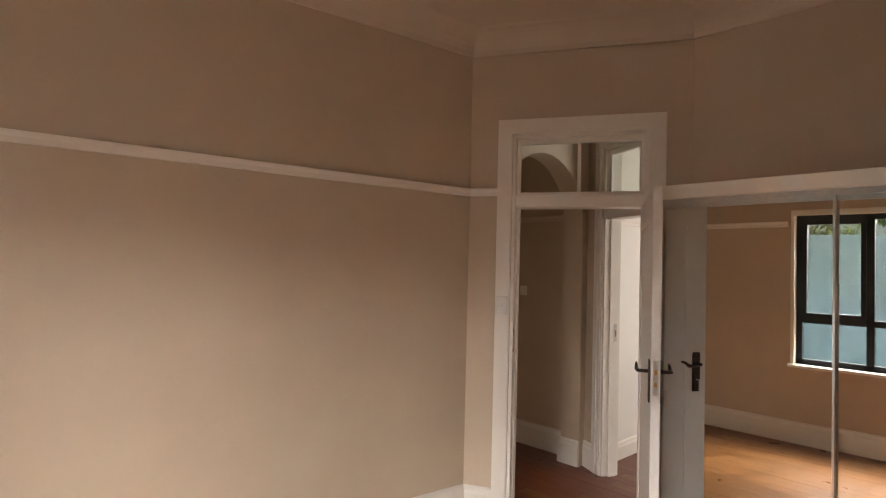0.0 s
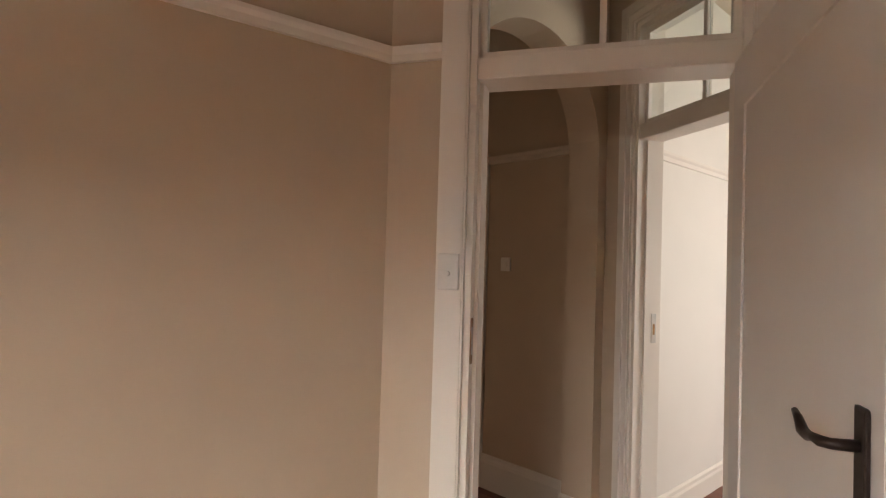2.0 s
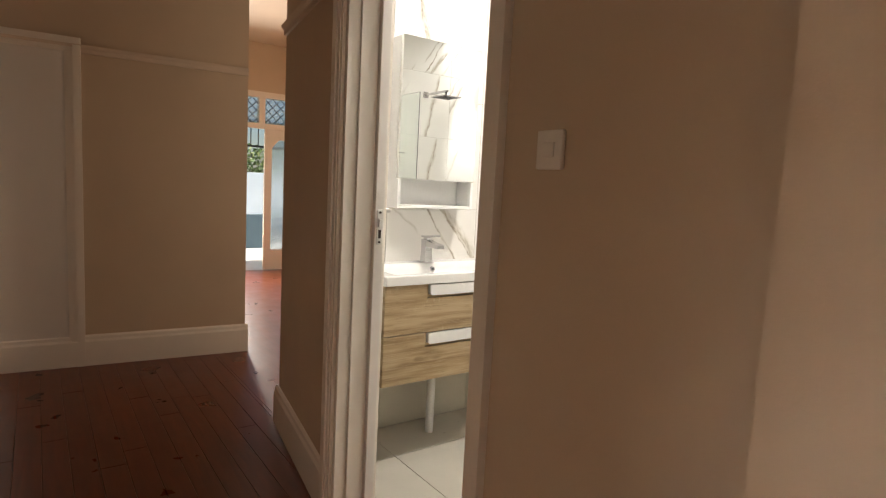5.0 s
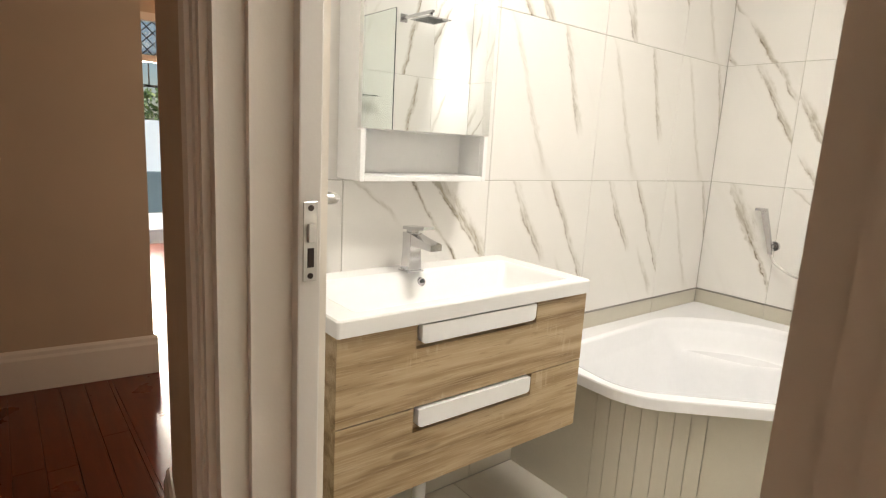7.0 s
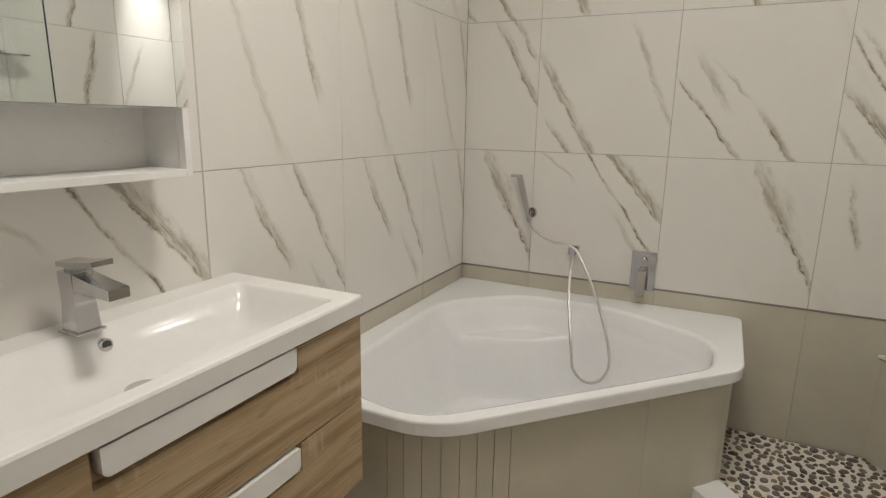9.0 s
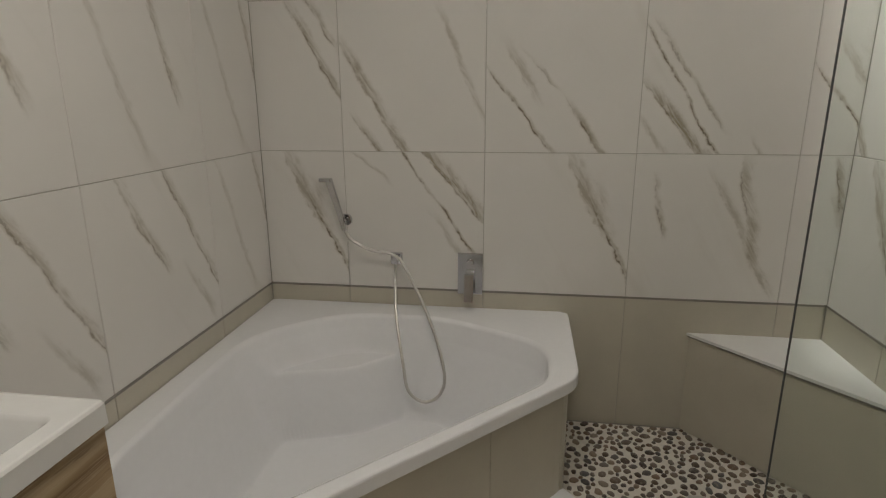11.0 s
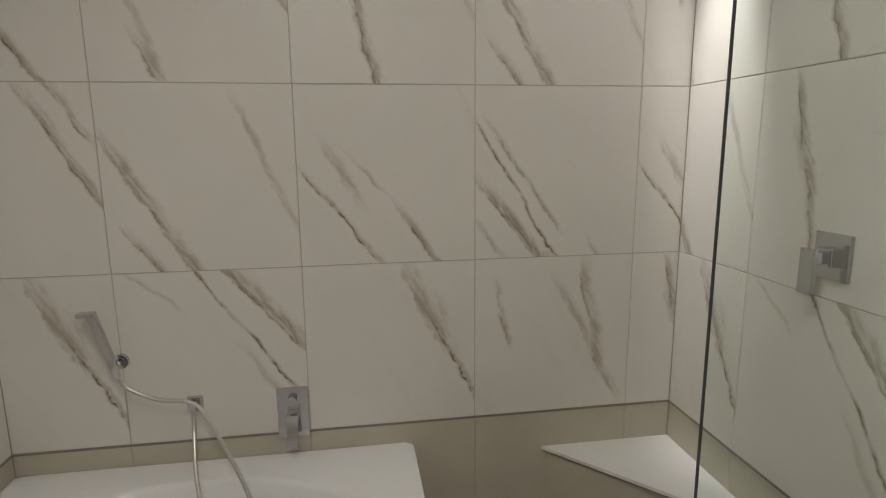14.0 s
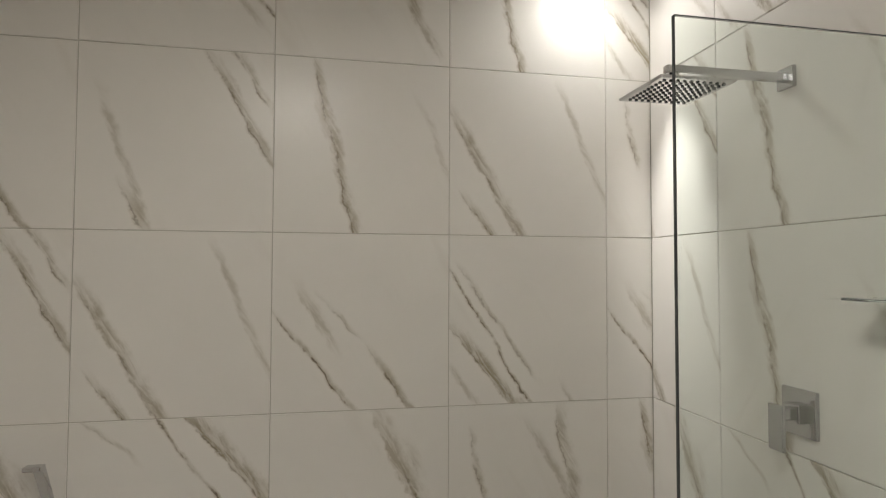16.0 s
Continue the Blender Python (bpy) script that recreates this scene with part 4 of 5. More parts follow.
def drawer(z0, z1):
    """An oak front whose upper edge is cut away behind a white grip."""
    hx0, hx1, cut = -2.235, -1.81, 0.055
    bm = bmesh.new()
    box(bm, VX0, VX1, VYF, VYF + 0.02, z0, z1 - cut - 0.014)
    box(bm, VX0, hx0 - 0.012, VYF, VYF + 0.02, z1 - cut - 0.014, z1)
    box(bm, hx1 + 0.012, VX1, VYF, VYF + 0.02, z1 - cut - 0.014, z1)
    bmesh.ops.remove_doubles(bm, verts=bm.verts, dist=0.0004)
    d = part("drawer_front", bm, M_OAK, van, "pale oak drawer front")
    out = rounded([(hx0, z1 - 0.004), (hx0, z1 - cut), (hx1, z1 - cut), (hx1, z1 - 0.004)], [0.002, 0.014, 0.014, 0.002], 5)
    bm = bmesh.new()
    loft(bm, [[(p.x, y, p.y) for p in out] for y in (VYF + 0.014, VYF - 0.008)], False, True, True)
    part("grip", bm, M_LACQ, d, "white lacquered drawer grip")
    return d


drawer(0.641, VZ1)
drawer(VZ0, 0.637)
bm = bmesh.new()
tube(bm, [(-2.02, 0.20, VZ0), (-2.02, 0.20, 0.10), (-2.02, 0.20, 0.004)], 0.022, 16)
solid("waste_pipe", bm, M_LACQ, "white plastic waste pipe under the vanity", "pipe")

# basin top
bz0, bz1 = VZ1 + 0.001, 0.917
n4 = 6


def rrect(x0, x1, y0, y1, r, z):
    return [(p.x, p.y, z) for p in rounded([(x0, y0), (x1, y0), (x1, y1), (x0, y1)], r, n4)]


bas = base("washbasin", ((VX0 + VX1) / 2, 0.15, bz0), "wide white ceramic washbasin on the vanity", "washbasin")
X0, X1, Y0b, Y1b = VX0 - 0.004, VX1 + 0.004, VYF - 0.010, YV - 0.001
loops = [rrect(X0, X1, Y0b, Y1b, 0.006, bz0), rrect(X0, X1, Y0b, Y1b, 0.008, bz1 - 0.006), rrect(X0 + 0.003, X1 - 0.003, Y0b + 0.003, Y1b - 0.0005, 0.008, bz1 - 0.001),
         rrect(X0 + 0.008, X1 - 0.008, Y0b + 0.008, Y1b - 0.004, 0.008, bz1),
         rrect(X0 + 0.064, X1 - 0.064, Y0b + 0.038, Y1b - 0.080, 0.020, bz1), rrect(X0 + 0.068, X1 - 0.068, Y0b + 0.042, Y1b - 0.086, 0.022, bz1 - 0.002), rrect(X0 + 0.072, X1 - 0.072, Y0b + 0.045, Y1b - 0.096, 0.024, bz1 - 0.008),
         rrect(X0 + 0.085, X1 - 0.085, Y0b + 0.050, Y1b - 0.112, 0.026, bz1 - 0.034), rrect(X0 + 0.108, X1 - 0.108, Y0b + 0.060, Y1b - 0.132, 0.03, bz1 - 0.072), rrect(X0 + 0.130, X1 - 0.130, Y0b + 0.080, Y1b - 0.155, 0.034, bz1 - 0.088),
         rrect(X0 + 0.20, X1 - 0.20, Y0b + 0.12, Y1b - 0.18, 0.03, bz1 - 0.097), rrect(X0 + 0.40, X1 - 0.40, Y0b + 0.17, Y1b - 0.20, 0.01, bz1 - 0.106)]
bm = bmesh.new()
loft(bm, loops, True, True)
for i, f in enumerate(bm.faces):
    f.smooth = i >= 4 * len(loops[0])
part("bowl", bm, M_WHITE, bas)
ox, oy, oz = -2.012, Y1b - 0.112, bz1 - 0.034
bm = bmesh.new()
tube(bm, [(ox, oy + 0.008, oz), (ox, oy - 0.007, oz + 0.002)], [0.0145, 0.013], 24)
part("overflow_ring", bm, M_CHROME, bas, "chrome overflow ring")
bm = bmesh.new()
tube(bm, [(ox, oy - 0.0065, oz + 0.002), (ox, oy - 0.0075, oz + 0.002)], 0.0095, 20)
part("overflow_hole", bm, M_BLACKRUB, bas)
bm = bmesh.new()
tube(bm, [(ox, 0.15, bz1 - 0.110), (ox, 0.15, bz1 - 0.100), (ox, 0.15, bz1 - 0.097)], [0.034, 0.034, 0.028], 28)
part("waste_cover", bm, M_CHROME, bas, "chrome basin waste cover")

# basin mixer tap
tx, ty = -2.035, 0.285
tap = base("basin_tap", (tx, ty, bz1), "square chrome basin mixer tap", "tap")
part("foot", boxed(tx - 0.030, tx + 0.030, ty - 0.030, ty + 0.030, bz1, bz1 + 0.006, 0.002), M_CHROME, tap)
bm = bmesh.new()
loft(bm, [[(tx + sx * w, ty + sy * w, bz1 + 0.005 + h) for sx, sy in ((-1, -1), (1, -1), (1, 1), (-1, 1))] for w, h in ((0.024, 0), (0.021, 0.06), (0.022, 0.12))], False, True, True)
part("body", bm, M_CHROME, tap)
bm = bmesh.new()
loft(bm, [[(tx + a, y, z + b) for a, b in ((-0.021, -t), (0.021, -t), (0.021, t), (-0.021, t))] for y, z, t in ((ty - 0.010, bz1 + 0.106, 0.019), (ty - 0.07, bz1 + 0.101, 0.013), (ty - 0.128, bz1 + 0.096, 0.010))], False, True, True)
part("spout", bm, M_CHROME, tap)
part("neck", boxed(tx - 0.013, tx + 0.013, ty - 0.016, ty + 0.014, bz1 + 0.124, bz1 + 0.1355), M_CHROME, tap)
bm = bmesh.new()
loft(bm, [[(tx + a, y, z + b) for a, b in ((-0.021, 0), (0.021, 0), (0.021, 0.010), (-0.021, 0.010))] for y, z in ((ty + 0.024, bz1 + 0.134), (ty - 0.02, bz1 + 0.136), (ty - 0.088, bz1 + 0.145))], False, True, True)
part("lever", bm, M_CHROME, tap)

# mirror cabinet
CX0, CX1, CYF, CZ0, CZ1 = -2.262, -1.785, 0.232, 1.208, 2.05
cab = base("mirror_cabinet", ((CX0 + CX1) / 2, 0.3, CZ0), "white mirror cabinet with an open shelf below", "cabinet")
t = 0.016
for nm, x0, x1, y0, y1, z0, z1 in (("side_panel", CX0, CX0 + t, CYF + 0.022, YV - 0.001, CZ0, CZ1), ("side_panel", CX1 - t, CX1, CYF + 0.022, YV - 0.001, CZ0, CZ1), ("bottom_panel", CX0 + t, CX1 - t, CYF + 0.001, YV - 0.001, CZ0, CZ0 + t),
                                   ("shelf", CX0 + t, CX1 - t, CYF + 0.022, YV - 0.001, CZ0 + 0.145, CZ0 + 0.145 + t), ("top_panel", CX0 + t, CX1 - t, CYF + 0.022, YV - 0.001, CZ1 - t, CZ1), ("back_panel", CX0 + t, CX1 - t, YV - 0.012, YV - 0.001, CZ0 + t, CZ1 - t),
                                   ("side_edge", CX0, CX0 + t, CYF + 0.001, CYF + 0.0215, CZ0, CZ0 + 0.145), ("side_edge", CX1 - t, CX1, CYF + 0.001, CYF + 0.0215, CZ0, CZ0 + 0.145)):
    part(nm, boxed(x0, x1, y0, y1, z0, z1, 0.001, 1), M_LACQ, cab)
part("mirror_door", boxed(CX0, CX1, CYF, CYF + 0.020, CZ0 + 0.148, CZ1), M_MIRROR, cab, "frameless mirror door")

# ---------------- corner bath ----------------
outer = rounded([(-0.002, YV - 0.002), (-1.435, YV - 0.002), (-1.435, -0.19), (-0.60, -0.968), (-0.002, -0.968)], [0, 0.02, 0.27, 0.17, 0.03], 16)
inner = rounded([(-0.15, -0.03), (-0.42, 0.27), (-1.34, 0.25), (-1.40, -0.14), (-0.63, -0.865), (-0.36, -0.865), (-0.15, -0.45)], [0.35, 0.35, 0.22, 0.22, 0.2, 0.2, 0.45], 12)
cen = (-0.62, -0.24)
N = 200
out_pts, in_pts = by_angle(outer, cen, N), by_angle(inner, cen, N)
bath = base("corner_bath", (-0.7, -0.2, 0), "white acrylic corner bath with a moulded seat", "bath")
RIM = 0.525


def smooth01(v, a, b):
    f = min(1.0, max(0.0, (v - a) / (b - a)))
    return f * f * (3 - 2 * f)


def shrink(pts, d):
    c = Vector(cen)
    return [p + (c - p).normalized() * d for p in pts]


loops = [[(p.x, p.y, RIM - 0.045) for p in shrink(out_pts, 0.012)], [(p.x, p.y, RIM - 0.043) for p in out_pts], [(p.x, p.y, RIM - 0.007) for p in out_pts], [(p.x, p.y, RIM - 0.002) for p in shrink(out_pts, 0.002)],
         [(p.x, p.y, RIM) for p in shrink(out_pts, 0.008)], [(p.x, p.y, RIM) for p in shrink(in_pts, -0.022)], [(p.x, p.y, RIM - 0.004) for p in shrink(in_pts, -0.006)], [(p.x, p.y, RIM - 0.016) for p in in_pts]]
c = Vector(cen)
for k in range(1, 110):
    s = k / 110
    ring = []
    for p in in_pts:
        r = (c - p).length
        q = p.lerp(c, 1 - (1 - s) ** 1.15)
        edge = (q - p).length
        line_at = -0.185 - 0.165 * smooth01(q.x - q.y, -0.76, -0.16)     # the wavy front of the seat
        seat = smooth01((q.x + q.y) * 0.7071 - line_at, -0.04, 0.02)
        deep = 0.40 * smooth01(edge, -0.04, 0.13)
        seat_deep = 0.13 * smooth01(edge, -0.02, 0.065)
        ring.append((q.x, q.y, RIM - 0.016 - (deep * (1 - seat) + min(deep, seat_deep) * seat)))
    loops.append(ring)
bm = bmesh.new()
loft(bm, loops, True, True)
for i, f in enumerate(bm.faces):
    f.smooth = i >= 5 * N
part("tub", bm, M_ACRYL, bath)
part("bath_waste", tube(bmesh.new(), [(-0.80, -0.40, RIM - 0.418), (-0.80, -0.40, RIM - 0.410)], 0.03, 20), M_CHROME, bath, "chrome bath waste")

# tiled bath front, piece by piece
front = base("bath_panel", (-1.0, -0.6, 0), "beige tiled front under the bath rim", "bath panel", "", "structure")
line = rounded([(-1.405, YV - 0.002), (-1.405, -0.175), (-0.575, -0.94), (-0.02, -0.94)], [0, 0.26, 0.17, 0], 14)
acc, pts2 = [0.0], [Vector(p) for p in line]
for a, b in zip(pts2, pts2[1:]):
    acc.append(acc[-1] + (b - a).length)


def along(s):
    for i in range(len(acc) - 1):
        if s <= acc[i + 1] + 1e-9:
            f = (s - acc[i]) / max(1e-9, acc[i + 1] - acc[i])
            return pts2[i].lerp(pts2[i + 1], f)
    return pts2[-1]


stops = [0.0, 0.40] + [0.40 + 0.055 * k for k in range(1, 8)] + [1.29, 1.63, 1.69, 1.75, 1.81, acc[-1]]
stops = sorted(s for s in stops if s <= acc[-1] + 1e-6)
for a, b in zip(stops, stops[1:]):
    g = 0.0012
    bm = bmesh.new()
    cnt = max(2, int((b - a) / 0.03) + 1)
    rows = [along(a + g + (b - a - 2 * g) * i / (cnt - 1)) for i in range(cnt)]
    inw = [p + (c - p).normalized() * 0.01 for p in rows]
    lp = rows + inw[::-1]
    loft(bm, [[(p.x, p.y, z) for p in lp] for z in (0.0, RIM - 0.046)], False, True, True)
    part("tile", bm, M_BEIGE, front)
bm = bmesh.new()
loft(bm, [[(p.x, p.y, z) for p in [q + (c - q).normalized() * 0.012 for q in (along(acc[-1] * i / 40) for i in range(41))] + [q + (c - q).normalized() * 0.03 for q in (along(acc[-1] * i / 40) for i in range(40, -1, -1))]] for z in (0.0, RIM - 0.047)], False, True, True)
part("backing", bm, M_GROUT, front)

# bath mixer, hand shower and hose on the wall
mx = base("bath_mixer", (0, -0.545, 0.68), "square chrome bath mixer plate on the wall", "mixer tap")
part("plate", boxed(-0.012, -0.0005, -0.598, -0.490, 0.588, 0.772, 0.003), M_CHROME, mx)
part("diverter", tube(bmesh.new(), [(-0.012, -0.544, 0.728), (-0.034, -0.544, 0.728)], 0.016, 20), M_CHROME, mx)
part("cartridge", boxed(-0.048, -0.012, -0.563, -0.525, 0.650, 0.690, 0.004), M_CHROME, mx)
bm = bmesh.new()
loft(bm, [[(x, y + s * w, z) for s, x in ((-1, xa), (1, xa), (1, xb), (-1, xb))] for y, z, w, xa, xb in ((-0.544, 0.690, 0.019, -0.060, -0.044), (-0.544, 0.64, 0.019, -0.068, -0.052), (-0.544, 0.575, 0.019, -0.082, -0.070))], False, True, True)
part("lever", bm, M_CHROME, mx)
hs = base("hand_shower", (0, 0.0, 0.9), "slim chrome hand shower on a wall bracket with hose", "hand shower")
bm = bmesh.new()
tube(bm, [(-0.0005, 0.0, 0.905), (-0.012, 0.0, 0.905)], [0.026, 0.024], 24)
tube(bm, [(-0.012, 0.0, 0.905), (-0.045, 0.005, 0.905)], 0.011, 14)
part("bracket", bm, M_CHROME, hs)
bm = bmesh.new()
loft(bm, [[(-0.052 + o.x, yy + o.y, zz) for o in (Vector((-w, -h)), Vector((w, -h)), Vector((w, h)), Vector((-w, h)))] for yy, zz, w, h in ((-0.004, 0.868, 0.008, 0.008), (0.010, 0.93, 0.010, 0.011), (0.05, 1.07, 0.011, 0.013), (0.056, 1.09, 0.012, 0.013))], False, True, True)
box(bm, -0.075, -0.041, 0.040, 0.090, 1.078, 1.092, 0.003)
part("wand", bm, M_CHROME, hs)
el = bmesh.new()
box(el, -0.020, -0.0005, -0.247, -0.197, 0.715, 0.765, 0.003)
box(el, -0.05, -0.020, -0.234, -0.210, 0.725, 0.758, 0.004)
part("outlet_elbow", el, M_CHROME, hs)


def spline(ctrl, n=14):
    ctrl = [Vector(p) for p in ctrl]
    ext = [2 * ctrl[0] - ctrl[1]] + ctrl + [2 * ctrl[-1] - ctrl[-2]]
    out = []
    for i in range(1, len(ext) - 2):
        a, b, d, e = ext[i - 1:i + 3]
        for k in range(n):
            t = k / n
            out.append(0.5 * (2 * b + (d - a) * t + (2 * a - 5 * b + 4 * d - e) * t * t + (3 * b - a - 3 * d + e) * t ** 3))
    return out + [ctrl[-1]]


hose = spline([(-0.052, -0.006, 0.866), (-0.052, -0.035, 0.825), (-0.058, -0.12, 0.785), (-0.062, -0.215, 0.77), (-0.075, -0.27, 0.72), (-0.16, -0.39, 0.52), (-0.26, -0.465, 0.34), (-0.28, -0.45, 0.245), (-0.28, -0.385, 0.205), (-0.28, -0.32, 0.25), (-0.26, -0.295, 0.36), (-0.15, -0.245, 0.54), (-0.06, -0.225, 0.66), (-0.038, -0.222, 0.722)])
rad = [0.0062 + 0.0009 * (i % 2) for i in range(len(hose))]
part("hose", tube(bmesh.new(), hose, rad, 10), M_STEEL, hs, "ribbed chrome shower hose")

# ---------------- shower ----------------
bm = bmesh.new()
kl = rounded([(-0.66, -0.845), (-0.575, -0.935), (-1.10, -1.40), (-1.10, YS), (-1.20, YS), (-1.20, -1.35)], 0.004, 3)
loft(bm, [[(p.x, p.y, z) for p in kl] for z in (-0.008, 0.075)], False, True, True)
solid("shower_kerb", bm, M_LACQ, "low pale tiled kerb round the shower floor", "kerb", "structure")
scr = base("shower_screen", (-1.15, -1.66, 0.075), "frameless clear glass shower screen on the kerb", "shower screen")
GY = -1.329
g = part("pane", boxed(-1.154, -1.148, YS + 0.003, GY, 0.076, 2.085), M_SCREEN, scr)
g.visible_shadow = False
bm = bmesh.new()
box(bm, -1.1543, -1.1477, GY, GY + 0.0015, 0.076, 2.0865)
box(bm, -1.1543, -1.1477, YS + 0.003, GY, 2.0852, 2.0872)
part("polished_edge", bm, M_BLACKRUB, scr, "dark polished glass edge")
part("channel", boxed(-1.162, -1.140, YS + 0.0005, YS + 0.014, 0.076, 2.08), M_CHROME, scr, "slim chrome wall channel")

# tiled corner bench
bench = base("shower_bench", (-0.2, -1.8, 0), "beige tiled corner bench with a white top", "bench", "", "structure")
BT = 0.455
bm = bmesh.new()
loft(bm, [[(x, y, z) for x, y in ((-0.001, -1.475), (-0.001, YS + 0.001), (-0.575, YS + 0.001))] for z in (0.002, BT - 0.012)], False, True, True)
part("front", bm, M_BEIGE, bench)
bm = bmesh.new()
loft(bm, [[(x, y, z) for x, y in ((-0.001, -1.462), (-0.001, YS + 0.001), (-0.590, YS + 0.001))] for z in (BT - 0.012, BT)], False, True, True)
part("top", bm, M_LACQ, bench, "white marble bench top")

part("edge_trim", tube(bmesh.new(), [(-0.003, -1.4695, BT - 0.016), (-0.583, YS + 0.004, BT - 0.016)], 0.004, 6), M_EDGE, bench, "dark grey tile edge trim")
for nm, args in (("tile_trim", (-0.004, 0.0, YS, YV, 0.5955, 0.6045)), ("tile_trim", (-1.50, -0.004, YV - 0.004, YV, 0.5955, 0.6045)), ("tile_trim", (XB, -0.004, YS, YS + 0.004, 0.5955, 0.6045))):
    solid(nm, boxed(*args, bevel=0.001, seg=1), M_EDGE, "slim grey trim between marble and beige tiles", "tile trim", "structure")

# rain shower
rs = base("rain_shower", (-0.665, YS, 2.2), "square chrome rain shower head on a wall arm", "shower head")
SZ = 2.19
part("wall_flange", boxed(-0.693, -0.637, YS, YS + 0.012, SZ - 0.028, SZ + 0.028, 0.002), M_CHROME, rs)
part("arm", boxed(-0.676, -0.654, YS + 0.012, YS + 0.36, SZ - 0.010, SZ + 0.010, 0.003), M_CHROME, rs)
part("joint", tube(bmesh.new(), [(-0.665, YS + 0.335, SZ - 0.010), (-0.665, YS + 0.335, SZ - 0.040)], 0.012, 16), M_CHROME, rs)
bm = bmesh.new()
hx, hy = -0.665, YS + 0.335
loft(bm, [[(hx + sx * w * 0.82, hy + sy * w * 0.82, z) for sx, sy in ((-1, -1), (1, -1), (1, 1), (-1, 1))] for w, z in ((0.118, SZ - 0.058), (0.122, SZ - 0.055), (0.122, SZ - 0.051), (0.05, SZ - 0.038))], False, True, True)
head = part("head", bm, M_CHROME, rs)
bm = bmesh.new()
for i in range(10):
    for j in range(10):
        x, y = hx - 0.079 + 0.01755 * i, hy - 0.079 + 0.01755 * j
        box(bm, x - 0.003, x + 0.003, y - 0.003, y + 0.003, SZ - 0.061, SZ - 0.0575)
part("nozzle_grid", bm, M_BLACKRUB, head, "rows of dark rubber nozzles")
sm = base("shower_mixer", (-0.69, YS, 1.31), "square chrome shower mixer on the tiled wall", "mixer tap")
part("plate", boxed(-0.745, -0.635, YS + 0.0005, YS + 0.012, 1.255, 1.375, 0.003), M_CHROME, sm)
part("cartridge", boxed(-0.714, -0.666, YS + 0.012, YS + 0.034, 1.290, 1.338, 0.003), M_CHROME, sm)
part("stem", boxed(-0.704, -0.676, YS + 0.034, YS + 0.070, 1.299, 1.329, 0.003), M_CHROME, sm)
part("lever", boxed(-0.714, -0.666, YS + 0.070, YS + 0.081, 1.222, 1.338, 0.002), M_CHROME, sm)
sh = base("glass_shelf", (-1.1, YS, 1.62), "glass bathroom shelf on chrome brackets", "shelf")
part("shelf", boxed(-1.42, -0.93, YS + 0.004, YS + 0.125, 1.615, 1.621, 0.002), M_SCREEN, sh, "clear green-edged glass")
for x in (-1.32, -1.03):
    bm = bmesh.new()
    tube(bm, [(x, YS + 0.0005, 1.632), (x, YS + 0.03, 1.632)], [0.018, 0.014], 16)
    tube(bm, [(x, YS + 0.02, 1.632), (x, YS + 0.06, 1.63)], 0.009, 10)
    part("bracket", bm, M_CHROME, sh)
dr = base("floor_drain", (-0.62, -1.42, 0.0), "long slotted steel shower drain", "drain")
part("frame", boxed(-0.80, -0.46, -1.455, -1.395, -0.008, 0.007, 0.001), M_STEEL, dr)
for k in range(14):
    part("slot", boxed(-0.79 + 0.023 * k, -0.778 + 0.023 * k, -1.447, -1.403, 0.0065, 0.0078), M_BLACKRUB, dr)

# ---------------- laid pieces ----------------


def tile_mesh(name, w, h, t, mat, u0=0.0, v0=0.0, ch=0.0018):
    """A tile whose face lies at local y = 0, with a small chamfer."""
    bm = bmesh.new()
    lo = [(u0, v0), (u0 + w, v0), (u0 + w, v0 + h), (u0, v0 + h)]
    li = [(u0 + ch, v0 + ch), (u0 + w - ch, v0 + ch), (u0 + w - ch, v0 + h - ch), (u0 + ch, v0 + h - ch)]
    loft(bm, [[(x, t, z) for x, z in lo], [(x, ch, z) for x, z in lo], [(x, 0, z) for x, z in li]], False, True, True)
    return mesh_of(name, bm, mat)


CACHE = {}


def lay(parent, m, w, h, t, mat, u0=0.0, v0=0.0):
    key = (round(w, 4), round(h, 4), t, mat.name, round(u0, 4), round(v0, 4))
    if key not in CACHE:
        CACHE[key] = tile_mesh("tile", w, h, t, mat, u0, v0)
    ob = new("tile", CACHE[key])
    ob.matrix_world = m
    ob.parent = parent
    return ob


